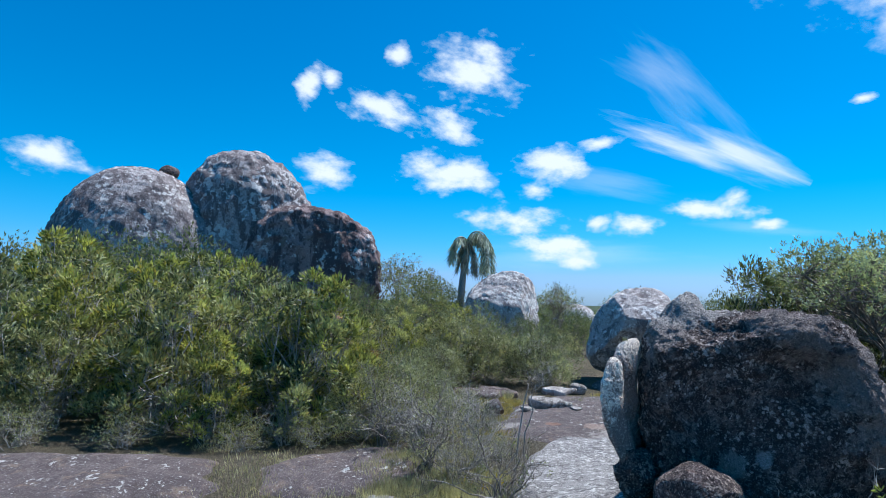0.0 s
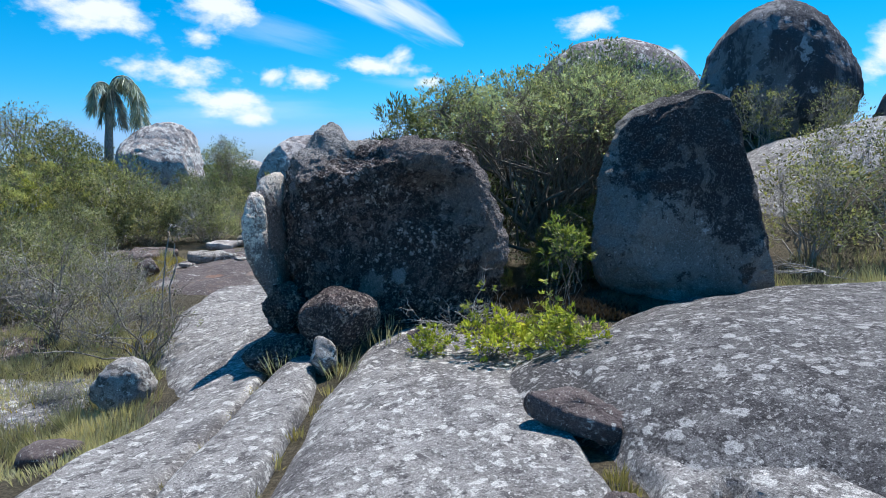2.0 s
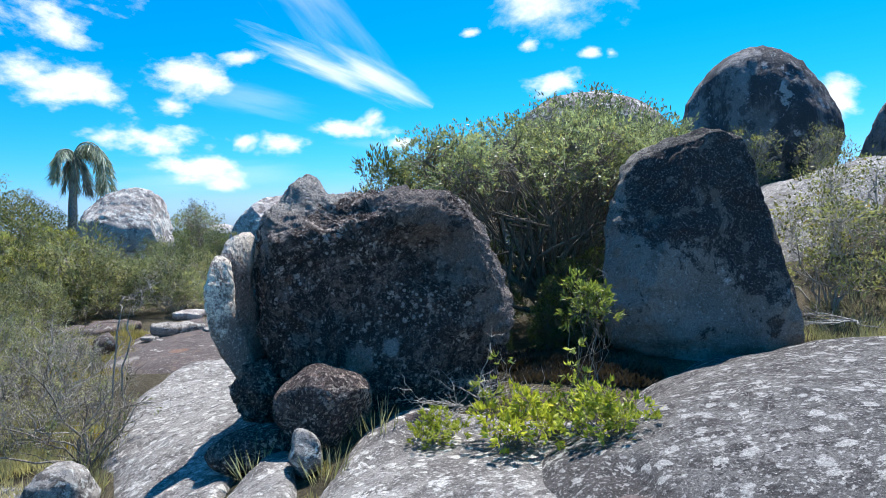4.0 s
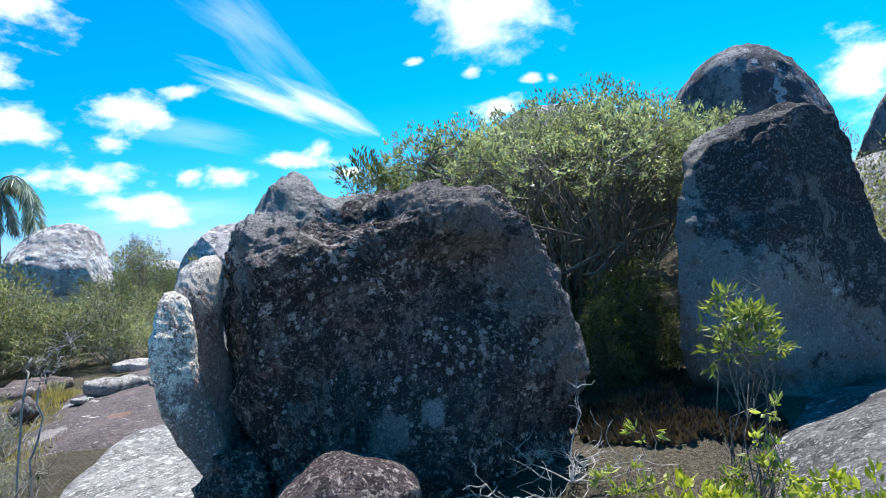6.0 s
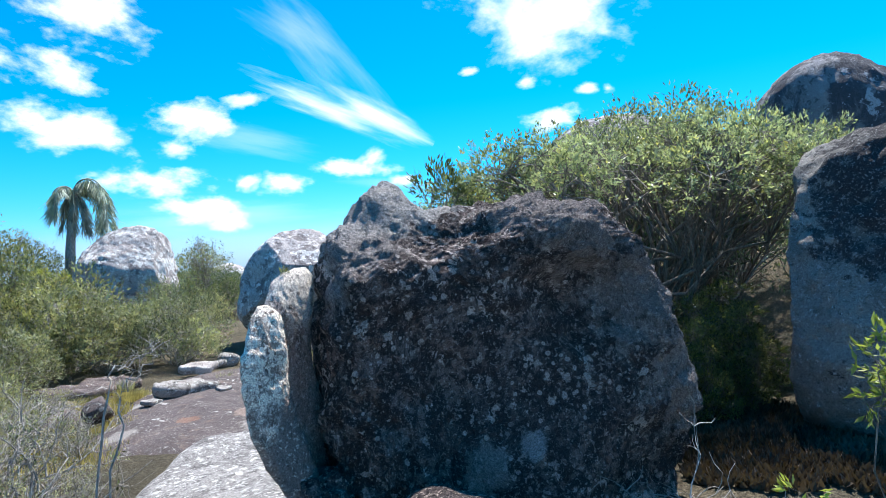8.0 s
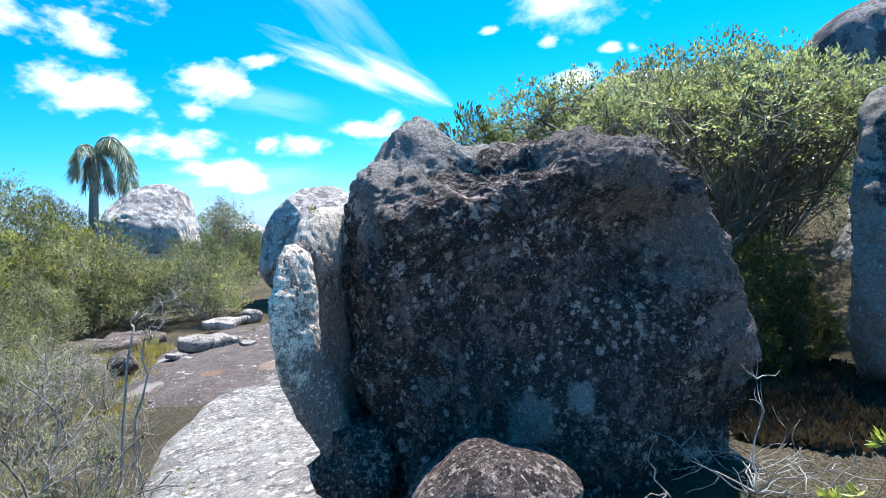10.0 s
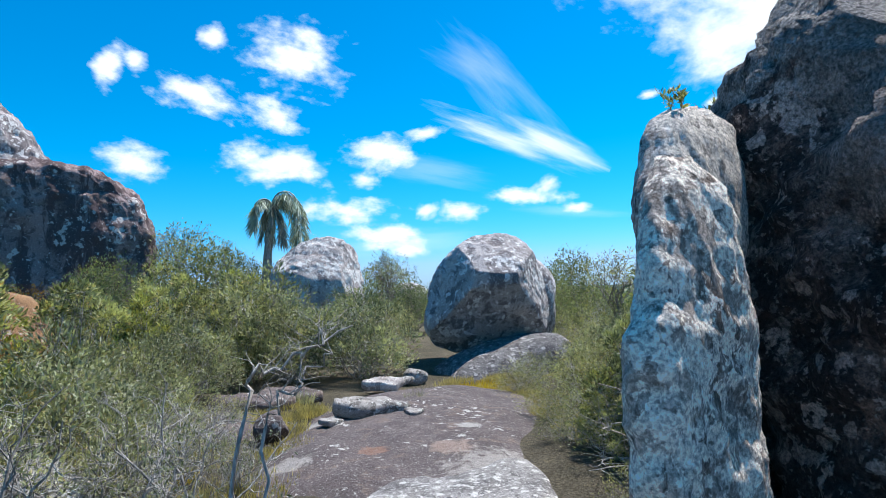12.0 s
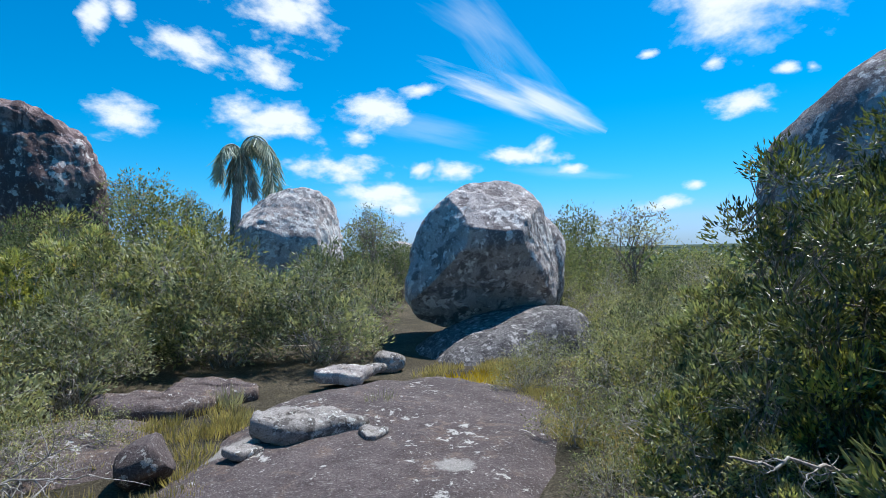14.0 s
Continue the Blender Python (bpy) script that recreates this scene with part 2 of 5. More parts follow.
def leaf(name, dark, light, dry=None, gloss=0.5, through_light=0.42):
    k = Nodes(name, gloss)
    k.bsdf.inputs["Specular IOR Level"].default_value = 0.45
    g = k.n.new("ShaderNodeNewGeometry").outputs["Random Per Island"]
    col = k.mix(k.step(g, 0.0, 0.9), dark, light)
    if dry:
        col = k.mix(k.step(g, 0.9, 0.96), col, dry)
    col = k.mix(k.step(k.noise(2.2, 3), 0.44, 0.6, 0, 0.55), col, tuple(0.55 * (a + b) for a, b in zip(dark, (0.02, 0.03, 0.01))))
    shade = k.n.new("ShaderNodeObjectInfo").outputs["Random"]
    col = k.mix(1.0, col, k.mix(shade, (0.72, 0.78, 0.85), (1.3, 1.22, 1.05)), "MULTIPLY")
    col = k.mix(k.step(k.noise(1.3, 4, 0.6), 0.49, 0.62, 0, 0.55), col, tuple(min(1.0, 1.35 * c) for c in light))
    k.done(col)
    tr = k.n.new("ShaderNodeBsdfTranslucent")
    k.l.new(k.mix(1.0, col, (1.42, 1.42, 0.8), "MULTIPLY"), tr.inputs["Color"])
    mx = k.n.new("ShaderNodeMixShader")
    mx.inputs[0].default_value = through_light
    k.l.new(k.bsdf.outputs[0], mx.inputs[1])
    k.l.new(tr.outputs[0], mx.inputs[2])
    k.l.new(mx.outputs[0], k.n["Material Output"].inputs["Surface"])
    return k.mat


OLIVE = leaf("leaf_olive", (0.06, 0.07, 0.032), (0.42, 0.435, 0.21), (0.4, 0.3, 0.13), 0.5, 0.34)
LIME = leaf("leaf_lime", (0.085, 0.105, 0.026), (0.5, 0.505, 0.16), (0.44, 0.34, 0.08), 0.5, 0.36)
GREYG = leaf("leaf_grey_green", (0.1, 0.11, 0.06), (0.43, 0.44, 0.26), (0.4, 0.32, 0.18), 0.5, 0.34)
FOREST = leaf("leaf_forest", (0.065, 0.085, 0.045), (0.22, 0.25, 0.125), (0.3, 0.25, 0.1))
CANOPY = leaf("leaf_canopy", (0.08, 0.1, 0.06), (0.32, 0.37, 0.26), (0.4, 0.38, 0.16), 0.33, 0.48)
GLOSSY = leaf("leaf_glossy", (0.022, 0.032, 0.014), (0.18, 0.21, 0.085), (0.4, 0.38, 0.09), 0.36, 0.28)
BRIGHT = leaf("leaf_bright", (0.24, 0.28, 0.03), (0.52, 0.55, 0.1), (0.58, 0.53, 0.1), 0.45, 0.45)
YOUNG = leaf("leaf_young", (0.14, 0.18, 0.035), (0.46, 0.5, 0.13), (0.5, 0.48, 0.12), 0.42, 0.42)
RUST = leaf("leaf_rust", (0.16, 0.085, 0.03), (0.26, 0.15, 0.05), (0.3, 0.2, 0.08))
PALMG = leaf("leaf_palm", (0.22, 0.255, 0.2), (0.47, 0.525, 0.43), None, 0.4, 0.2)
PALMD = leaf("leaf_palm_dead", (0.2, 0.195, 0.17), (0.4, 0.385, 0.33), None, 0.6, 0.2)
HAY = leaf("grass_hay", (0.3, 0.275, 0.18), (0.56, 0.51, 0.35), (0.3, 0.31, 0.15), 0.7)
MOSSY = leaf("grass_green", (0.22, 0.19, 0.09), (0.45, 0.39, 0.2), (0.48, 0.4, 0.2), 0.7)
# near-black leaf colour that paints the shade of the gap
SHADELEAF = leaf("leaf_shade_dark", (0.035, 0.026, 0.02), (0.11, 0.08, 0.055), None, 0.8, 0.1)
YELLOW = leaf("petal_yellow", (0.45, 0.3, 0.02), (0.62, 0.45, 0.03), None, 0.7)


def bark(name, a, b):
    k = Nodes(name, 0.95)
    col = k.mix(k.step(k.noise(14, 5, 0.7, stretch=(3, 3, 0.6)), 0.35, 0.65), a, b)
    return k.done(col, k.bump(k.noise(60, 4, 0.7), 0.6, 0.006))


BARK = bark("bark_brown", (0.13, 0.108, 0.09), (0.29, 0.26, 0.225))
TWIG = bark("twig_grey", (0.2, 0.18, 0.16), (0.5, 0.475, 0.44))
STEM = bark("stem_dark", (0.11, 0.095, 0.08), (0.36, 0.33, 0.29))
PALMB = bark("bark_palm", (0.22, 0.2, 0.18), (0.4, 0.38, 0.34))


# ---- mesh helpers ----
def mesh_of(name, verts, faces, material, smooth=False):
    """A mesh from arrays of corners and of equal-sided faces."""
    verts, faces = np.asarray(verts, np.float32), np.asarray(faces, np.int32)
    me = bpy.data.meshes.new(name)
    n, k = faces.shape
    me.vertices.add(len(verts))
    me.vertices.foreach_set("co", verts.ravel())
    me.loops.add(n * k)
    me.loops.foreach_set("vertex_index", faces.ravel())
    me.polygons.add(n)
    me.polygons.foreach_set("loop_start", np.arange(0, n * k, k, dtype=np.int32))
    me.polygons.foreach_set("use_smooth", np.full(n, smooth))
    me.update(calc_edges=True)
    me.validate()
    me.materials.append(material)
    return me


def part(name, me, parent, label="", kind=""):
    ob = new(name, me)
    ob.parent = parent
    return tagged(ob, label, kind=kind)


def joined(pieces):
    """Joins (verts, faces) pairs of one face size."""
    vs, fs, n = [], [], 0
    for v, f in pieces:
        vs.append(np.asarray(v, np.float32))
        fs.append(np.asarray(f, np.int32) + n)
        n += len(v)
    return np.concatenate(vs), np.concatenate(fs)


def tube(points, radii, sides=4):
    """A tapering tube along points."""
    pts = np.asarray(points, float)
    d = np.gradient(pts, axis=0)
    d /= np.linalg.norm(d, axis=1)[:, None] + 1e-9
    ref = np.where(np.abs(d[:, 2:3]) > 0.9, np.array([[1.0, 0, 0]]), np.array([[0, 0, 1.0]]))
    u = np.cross(d, ref)
    u /= np.linalg.norm(u, axis=1)[:, None] + 1e-9
    w = np.cross(d, u)
    a = np.arange(sides) * 2 * math.pi / sides
    ring = u[:, None] * np.cos(a)[None, :, None] + w[:, None] * np.sin(a)[None, :, None]
    v = pts[:, None] + ring * np.asarray(radii, float)[:, None, None]
    n = len(pts)
    i, j = np.meshgrid(np.arange(n - 1), np.arange(sides), indexing="ij")
    q = np.stack([i * sides + j, i * sides + (j + 1) % sides, (i + 1) * sides + (j + 1) % sides, (i + 1) * sides + j], -1)
    return v.reshape(-1, 3), q.reshape(-1, 4)


def leaves_at(rng, at, along, length, width, spread=0.8, up=0.3):
    """One folded four-cornered leaf at each place, pointing roughly along."""
    n = len(at)
    d = along + rng.normal(0, spread, (n, 3)) + np.array([0, 0, up])
    d /= np.linalg.norm(d, axis=1)[:, None] + 1e-9
    s = np.cross(d, rng.normal(0, 0.65, (n, 3)) + np.array([0.2, 0.2, 0.9]))
    s /= np.linalg.norm(s, axis=1)[:, None] + 1e-9
    nrm = np.cross(d, s)
    l = length * rng.uniform(0.6, 1.3, (n, 1))
    w = width * rng.uniform(0.7, 1.2, (n, 1))
    v = np.stack([at, at + d * l * 0.45 + s * w * 0.5 + nrm * w * 0.15, at + d * l, at + d * l * 0.45 - s * w * 0.5 + nrm * w * 0.15], 1)
    f = np.arange(n * 4).reshape(n, 4)
    return v.reshape(-1, 3), f


def wob(x, y, seed=0.0, f=1.0):
    """Cheap smooth unevenness, about -1 to 1."""
    return (np.sin(1.7 * f * x + 0.9 * f * y + seed) + np.sin(-1.1 * f * x + 2.3 * f * y + 1.7 * seed + 1) + np.sin(3.1 * f * x - 1.9 * f * y + 2.3 * seed)) / 3


def ramp(v, a, b):
    t = np.clip((np.asarray(v, float) - a) / (b - a), 0, 1)
    return t * t * (3 - 2 * t)


def height(x, y):
    """The lie of the land."""
    x, y = np.asarray(x, float), np.asarray(y, float)
    z = np.interp(y, [-40, -1, 0, 1, 2.6, 3.6, 4.7, 5.6, 6.6, 8, 12, 16, 30, 60, 300, 900, 3000],
                  [1.0, 0.8, 0.74, 0.62, 0.46, 0.4, 0.28, 0.1, 0.02, 0.04, 0.0, -0.05, 0.1, -1.0, -14, -14, -14])
    near = (1 - ramp(y, 6.2, 9)) * (0.08 + 0.18 * ramp(y, 4.5, 5.4))
    z = z + near * np.clip(x - 1.0, -1.0, 1.4)
    z = z + 2.3 * ramp(x, 7.5, 15) * ramp(y, -2, 4) * (1 - ramp(y, 11, 19)) * (1 - ramp(x, 40, 120))
    z = z + 1.3 * np.exp(-(((x + 9) / 9) ** 2 + ((y - 30) / 8) ** 2))
    z = z - 10 * ramp(np.abs(x), 60, 400) * (1 - ramp(y, 60, 300))
    return z + 0.04 * wob(x, y, 1.0, 0.8) + 1.2 * wob(x, y, 3.0, 0.03) * ramp(np.hypot(x, y), 60, 200)


def ground_at(x, y):
    return float(height(x, y))


# ---- the ground, one sheet to the horizon ----
def build_ground():
    n = 240
    s = np.linspace(-1, 1, n)
    g = np.sign(s) * (np.abs(s) * 14 + 2600 * np.abs(s) ** 7)
    X, Y = np.meshgrid(g + 1.5, g + 7, indexing="ij")
    Z = height(X, Y)
    i, j = np.meshgrid(np.arange(n - 1), np.arange(n - 1), indexing="ij")
    q = np.stack([i * n + j, (i + 1) * n + j, (i + 1) * n + j + 1, i * n + j + 1], -1).reshape(-1, 4)
    ob = new("ground", mesh_of("ground", np.stack([X, Y, Z], -1).reshape(-1, 3), q, SOIL, True))
    tagged(ob, "dry soil with litter and thin grass between rocks", "ground", kind="structure")


build_ground()


# ---- rock ----
def outline(values, theta):
    """Radius at the angles theta, from evenly spaced values, rounded between."""
    v = np.asarray(values, float)
    n = len(v)
    t = (theta / (2 * math.pi) * n) % n
    i = np.floor(t).astype(int)
    f = t - i
    p0, p1, p2, p3 = v[(i - 1) % n], v[i % n], v[(i + 1) % n], v[(i + 2) % n]
    return 0.5 * (2 * p1 + (p2 - p0) * f + (2 * p0 - 5 * p1 + 4 * p2 - p3) * f ** 2 + (3 * p1 - p0 - 3 * p2 + p3) * f ** 3)


BALLS = {}


def ball(level):
    if level not in BALLS:
        bm = bmesh.new()
        bmesh.ops.create_icosphere(bm, subdivisions=level, radius=1)
        bm.verts.ensure_lookup_table()
        BALLS[level] = (np.array([v.co[:] for v in bm.verts]), np.array([[v.index for v in f.verts] for f in bm.faces]))
        bm.free()
    return BALLS[level]


def boulder_mesh(name, radii, depth, material, level=5, box=0.7, rough=0.06, grain=0.015, lean=0.0, seed=0.0, freq=1.0, planes=(), lumps=(), facets=0, fine=6.0):
    """A boulder whose face is turned to -y: radii run round its outline from +x upwards."""
    p, f = ball(level)
    a, b, c = p[:, 0], p[:, 1], p[:, 2]
    rho = np.hypot(a, c)
    R = outline(radii, np.arctan2(c, a)) * rho ** box
    y = np.sign(b) * np.abs(b) ** 0.8 * depth
    k = 1 / (rho + 1e-9)
    v = np.stack([a * k * R, y, c * k * R], 1)
    size = max(radii)
    rng = np.random.default_rng(int(seed * 10) + 5)
    cuts = list(planes)
    for _ in range(facets):
        d = rng.normal(0, 1, 3)
        d /= np.linalg.norm(d)
        cuts.append((*d, float(np.max(v @ d)) * rng.uniform(0.68, 0.9)))
    for nx, ny, nz, d in cuts:
        m = np.array([nx, ny, nz]) / math.sqrt(nx * nx + ny * ny + nz * nz)
        over = np.maximum(0, v @ m - d)
        v -= m * (over * 0.88)[:, None]
    for lx, ly, lz, lr, amount in lumps:
        m = v - np.array([lx, ly, lz])
        v += p * np.array([0.3, 0.3, 1.0] if lz > 0.8 * size * 0.6 else [1.0, 1.0, 1.0]) * (amount * np.exp(-np.sum(m * m, axis=1) / lr ** 2))[:, None]
    v[:, 1] += lean * v[:, 2]
    off = Vector((seed * 7.3, seed * 3.1, seed))
    add = np.empty(len(v))
    for i, co in enumerate(v):
        q = Vector(co) * (freq / size)
        add[i] = rough * size * (noise.fractal(q * 1.6 + off, 0.9, 2.0, 3) * 0.8 + 0.12 * noise.noise(q * 4 + off)) + grain * noise.fractal(Vector(co) * fine + off, 0.6, 2.0, 5)
    nrm = p / np.array([max(radii), depth, max(radii)])
    nrm /= np.linalg.norm(nrm, axis=1)[:, None]
    return mesh_of(name, v + nrm * add[:, None], f, material, True)


def boulder(name, label, at, facing, radii, depth, material, category="boulder", **kw):
    """A boulder that turns its face to a viewer who looks along the bearing facing (degrees from +y to +x)."""
    ob = new(name, boulder_mesh(name, radii, depth, material, **kw))
    ob.matrix_world = pose(*at, 0, 0, -facing)
    return tagged(ob, label, category)


def crag(name, label, at, facing, poly, front, back, material, category="boulder", level=7, flat=0.4, rough=0.03, grain=0.03, fine=9.0, seed=0.0, planes=(), lumps=()):
    """A big broken boulder from the outline of its face, a ring of (across, up) corners about its middle, bulging by front towards the viewer and by back behind."""
    p, f = ball(level)
    a, b, c = p[:, 0], p[:, 1], p[:, 2]
    q = np.array(poly, float)
    ang, rad = np.arctan2(q[:, 1], q[:, 0]) % (2 * math.pi), np.hypot(q[:, 0], q[:, 1])
    order = np.argsort(ang)
    th = np.linspace(0, 2 * math.pi, 720, endpoint=False)
    R = np.interp(th, ang[order], rad[order], period=2 * math.pi)
    for _ in range(10):
        R = (np.roll(R, 1) + 2 * R + np.roll(R, -1)) / 4
    rho = np.hypot(a, c)
    r = np.interp(np.arctan2(c, a) % (2 * math.pi), th, R, period=2 * math.pi) * rho ** flat
    k = 1 / (rho + 1e-9)
    v = np.stack([a * k * r, np.sign(b) * np.abs(b) ** 0.8 * np.where(b < 0, front, back), c * k * r], 1)
    for nx, ny, nz, d in planes:
        m = np.array([nx, ny, nz]) / math.sqrt(nx * nx + ny * ny + nz * nz)
        v -= m * (np.maximum(0, v @ m - d) * 0.9)[:, None]
    for lx, ly, lz, lr, lift, amount in lumps:
        m = v - np.array([lx, ly, lz])
        way = np.array([0.0, -1.0, lift])
        v += way / np.linalg.norm(way) * (amount * np.exp(-np.sum(m * m, axis=1) / lr ** 2))[:, None]
    off = Vector((seed * 7.3, seed * 3.1, seed))
    nrm = np.stack([a * 0.8, b * 1.2, c * 0.8], 1)
    nrm /= np.linalg.norm(nrm, axis=1)[:, None]
    add = np.empty(len(v))
    for i, co in enumerate(v):
        w = Vector(co)
        add[i] = rough * (noise.fractal(w * 1.7 + off, 0.9, 2.0, 3) + 0.5 * noise.noise(w * 4.5 + off)) + grain * (noise.fractal(w * fine + off, 0.7, 2.0, 4) - 0.5 * abs(noise.noise(w * fine * 0.45 + off)))
    ob = new(name, mesh_of(name, v + nrm * add[:, None], f, material, True))
    ob.matrix_world = pose(*at, 0, 0, -facing)
    return tagged(ob, label, category)


def slab(name, label, at, rx, ry, turn, rise, material, seed=0.0, power=5.0, rag=0.08, follow=True, n=66, deep=0.35, cracks=(), tilt=0.0):
    """A low sheet of bedrock with a rounded, ragged edge."""
    rr = np.concatenate([np.linspace(0, 0.8, n // 2, endpoint=False), np.linspace(0.8, 1.0, n // 2)])
    th = np.linspace(0, 2 * math.pi, 2 * n, endpoint=False)
    R, T = np.meshgrid(rr, th, indexing="ij")
    edge = 1 + rag * (np.sin(3 * T + seed) + 0.7 * np.sin(5 * T + 2.1 * seed) + 0.5 * np.sin(9 * T + 1.3 * seed) + 0.3 * np.sin(17 * T + seed * 3))
    sq = (np.abs(np.cos(T)) ** 3.2 + np.abs(np.sin(T)) ** 3.2) ** (-1 / 3.2)
    lx, ly = R * edge * sq * rx * np.cos(T), R * edge * sq * ry * np.sin(T)
    c, s = math.cos(radians(turn)), math.sin(radians(turn))
    wx, wy = at[0] + lx * c - ly * s, at[1] + lx * s + ly * c
    base = height(wx, wy) if follow else np.full_like(wx, ground_at(at[0], at[1]))
    prof = (1 - R ** power) ** 0.6
    z = base + at[2] + rise * prof - deep * (1 - prof) ** 1.5 + 0.02 * rise * 0 + 0.018 * wob(wx, wy, seed, 2.6) + 0.008 * wob(wx, wy, seed + 2, 9)
    z = z + tilt * (wx - at[0]) * np.clip(prof * 1.3, 0, 1)
    for x0, y0, x1, y1, wide, drop in cracks:
        t = np.clip(((wx - x0) * (x1 - x0) + (wy - y0) * (y1 - y0)) / ((x1 - x0) ** 2 + (y1 - y0) ** 2), 0, 1)
        bend = 0.05 * np.sin(t * 9 + x0) + 0.02 * np.sin(t * 23)
        gap = np.hypot(wx - x0 - t * (x1 - x0) - bend, wy - y0 - t * (y1 - y0) + bend * 0.5)
        z = z - drop * np.exp(-(gap / wide) ** 4) * np.minimum(1, 0.35 + 3 * t * (1.2 - t))
    m, k = R.shape
    v = np.stack([wx - at[0], wy - at[1], z], -1).reshape(-1, 3)
    i, j = np.meshgrid(np.arange(m - 1), np.arange(k), indexing="ij")
    q = np.stack([i * k + j, (i + 1) * k + j, (i + 1) * k + (j + 1) % k, i * k + (j + 1) % k], -1).reshape(-1, 4)
    ob = new(name, mesh_of(name, v, q, material, True))
    ob.location = (at[0], at[1], 0)
    return tagged(ob, label, "rock slab", kind="structure")


SHELF_CRACKS = [(2.95, 3.2, 1.95, 1.5, 0.1, 0.12), (2.66, 1.88, 2.5, 1.42, 0.055, 0.3), (3.3, 2.9, 4.3, 3.3, 0.02, 0.05)]
slab("rock_shelf_1", "large rounded granite shelf mottled with pale lichen", (5.3, 2.25, 0.0), 2.95, 2.75, 20, 0.44, GREYSLAB, 1.0, 2.4, 0.03, n=130, cracks=SHELF_CRACKS)
slab("rock_shelf_2", "grey granite shelf cracked along its side", (2.24, 2.65, 0.0), 1.42, 2.75, -26, 0.1, GRANITE, 2.0, 9, 0.02, n=90, cracks=SHELF_CRACKS)
slab("rock_shelf_3", "narrow pale granite rib between two cracks", (1.03, 3.85, 0.0), 0.29, 1.9, -28, 0.12, GRANITE, 3.0, 8, 0.03)
slab("rock_shelf_4", "worn pale granite strip of the footpath", (0.42, 4.15, 0.0), 0.45, 2.3, -30, 0.09, GRANITE, 4.1, 9, 0.03)
slab("rock_shelf_5", "pale granite ledge beside the big boulder", (1.98, 8.4, -0.01), 0.95, 3.25, -16, 0.08, GRANITE, 5.0, 6, 0.05)
slab("rock_shelf_6", "dark brown water-stained bedrock of the footpath", (2.85, 12.9, 0.0), 1.72, 3.4, -24, 0.14, PATHROCK, 6.0, 3, 0.035)
slab("rock_shelf_7", "brown stained bedrock among dry grass", (-1.25, 8.5, 0.0), 0.85, 1.25, -52, 0.08, BROWN, 7.0, 5, 0.08)
slab("rock_shelf_8", "dark flat bedrock at the thicket's edge", (-4.9, 7.7, 0.0), 2.3, 1.15, 8, 0.14, BROWN, 8.0, 4, 0.07)
slab("rock_shelf_9", "pale sloping granite ramp under the balanced boulder", (5.4, 17.25, 0.04), 1.75, 1.5, 12, 0.42, GREYSLAB, 9.0, 3.2, 0.04, deep=0.9, tilt=0.27)
slab("rock_shelf_10", "bare granite slope below the domed rocks", (12.6, 7.6, 0.0), 2.6, 1.8, 10, 0.35, GRANITE, 10.0, 2.5, 0.05)
slab("rock_shelf_11", "granite floor behind the viewpoint", (0.2, -1.2, 0.0), 2.0, 1.9, 0, 0.08, GRANITE, 11.0, 4, 0.05)
slab("rock_shelf_12", "low brown bedrock half hidden by shrubs", (-0.2, 13.6, 0.0), 1.5, 1.1, 20, 0.16, BROWN, 12.0, 3, 0.08)

slab("rock_shelf_13", "flat grey bedrock in short dry grass", (-0.4, 7.1, 0.0), 0.75, 0.6, -20, 0.06, GRANITE, 13.0, 6, 0.06)

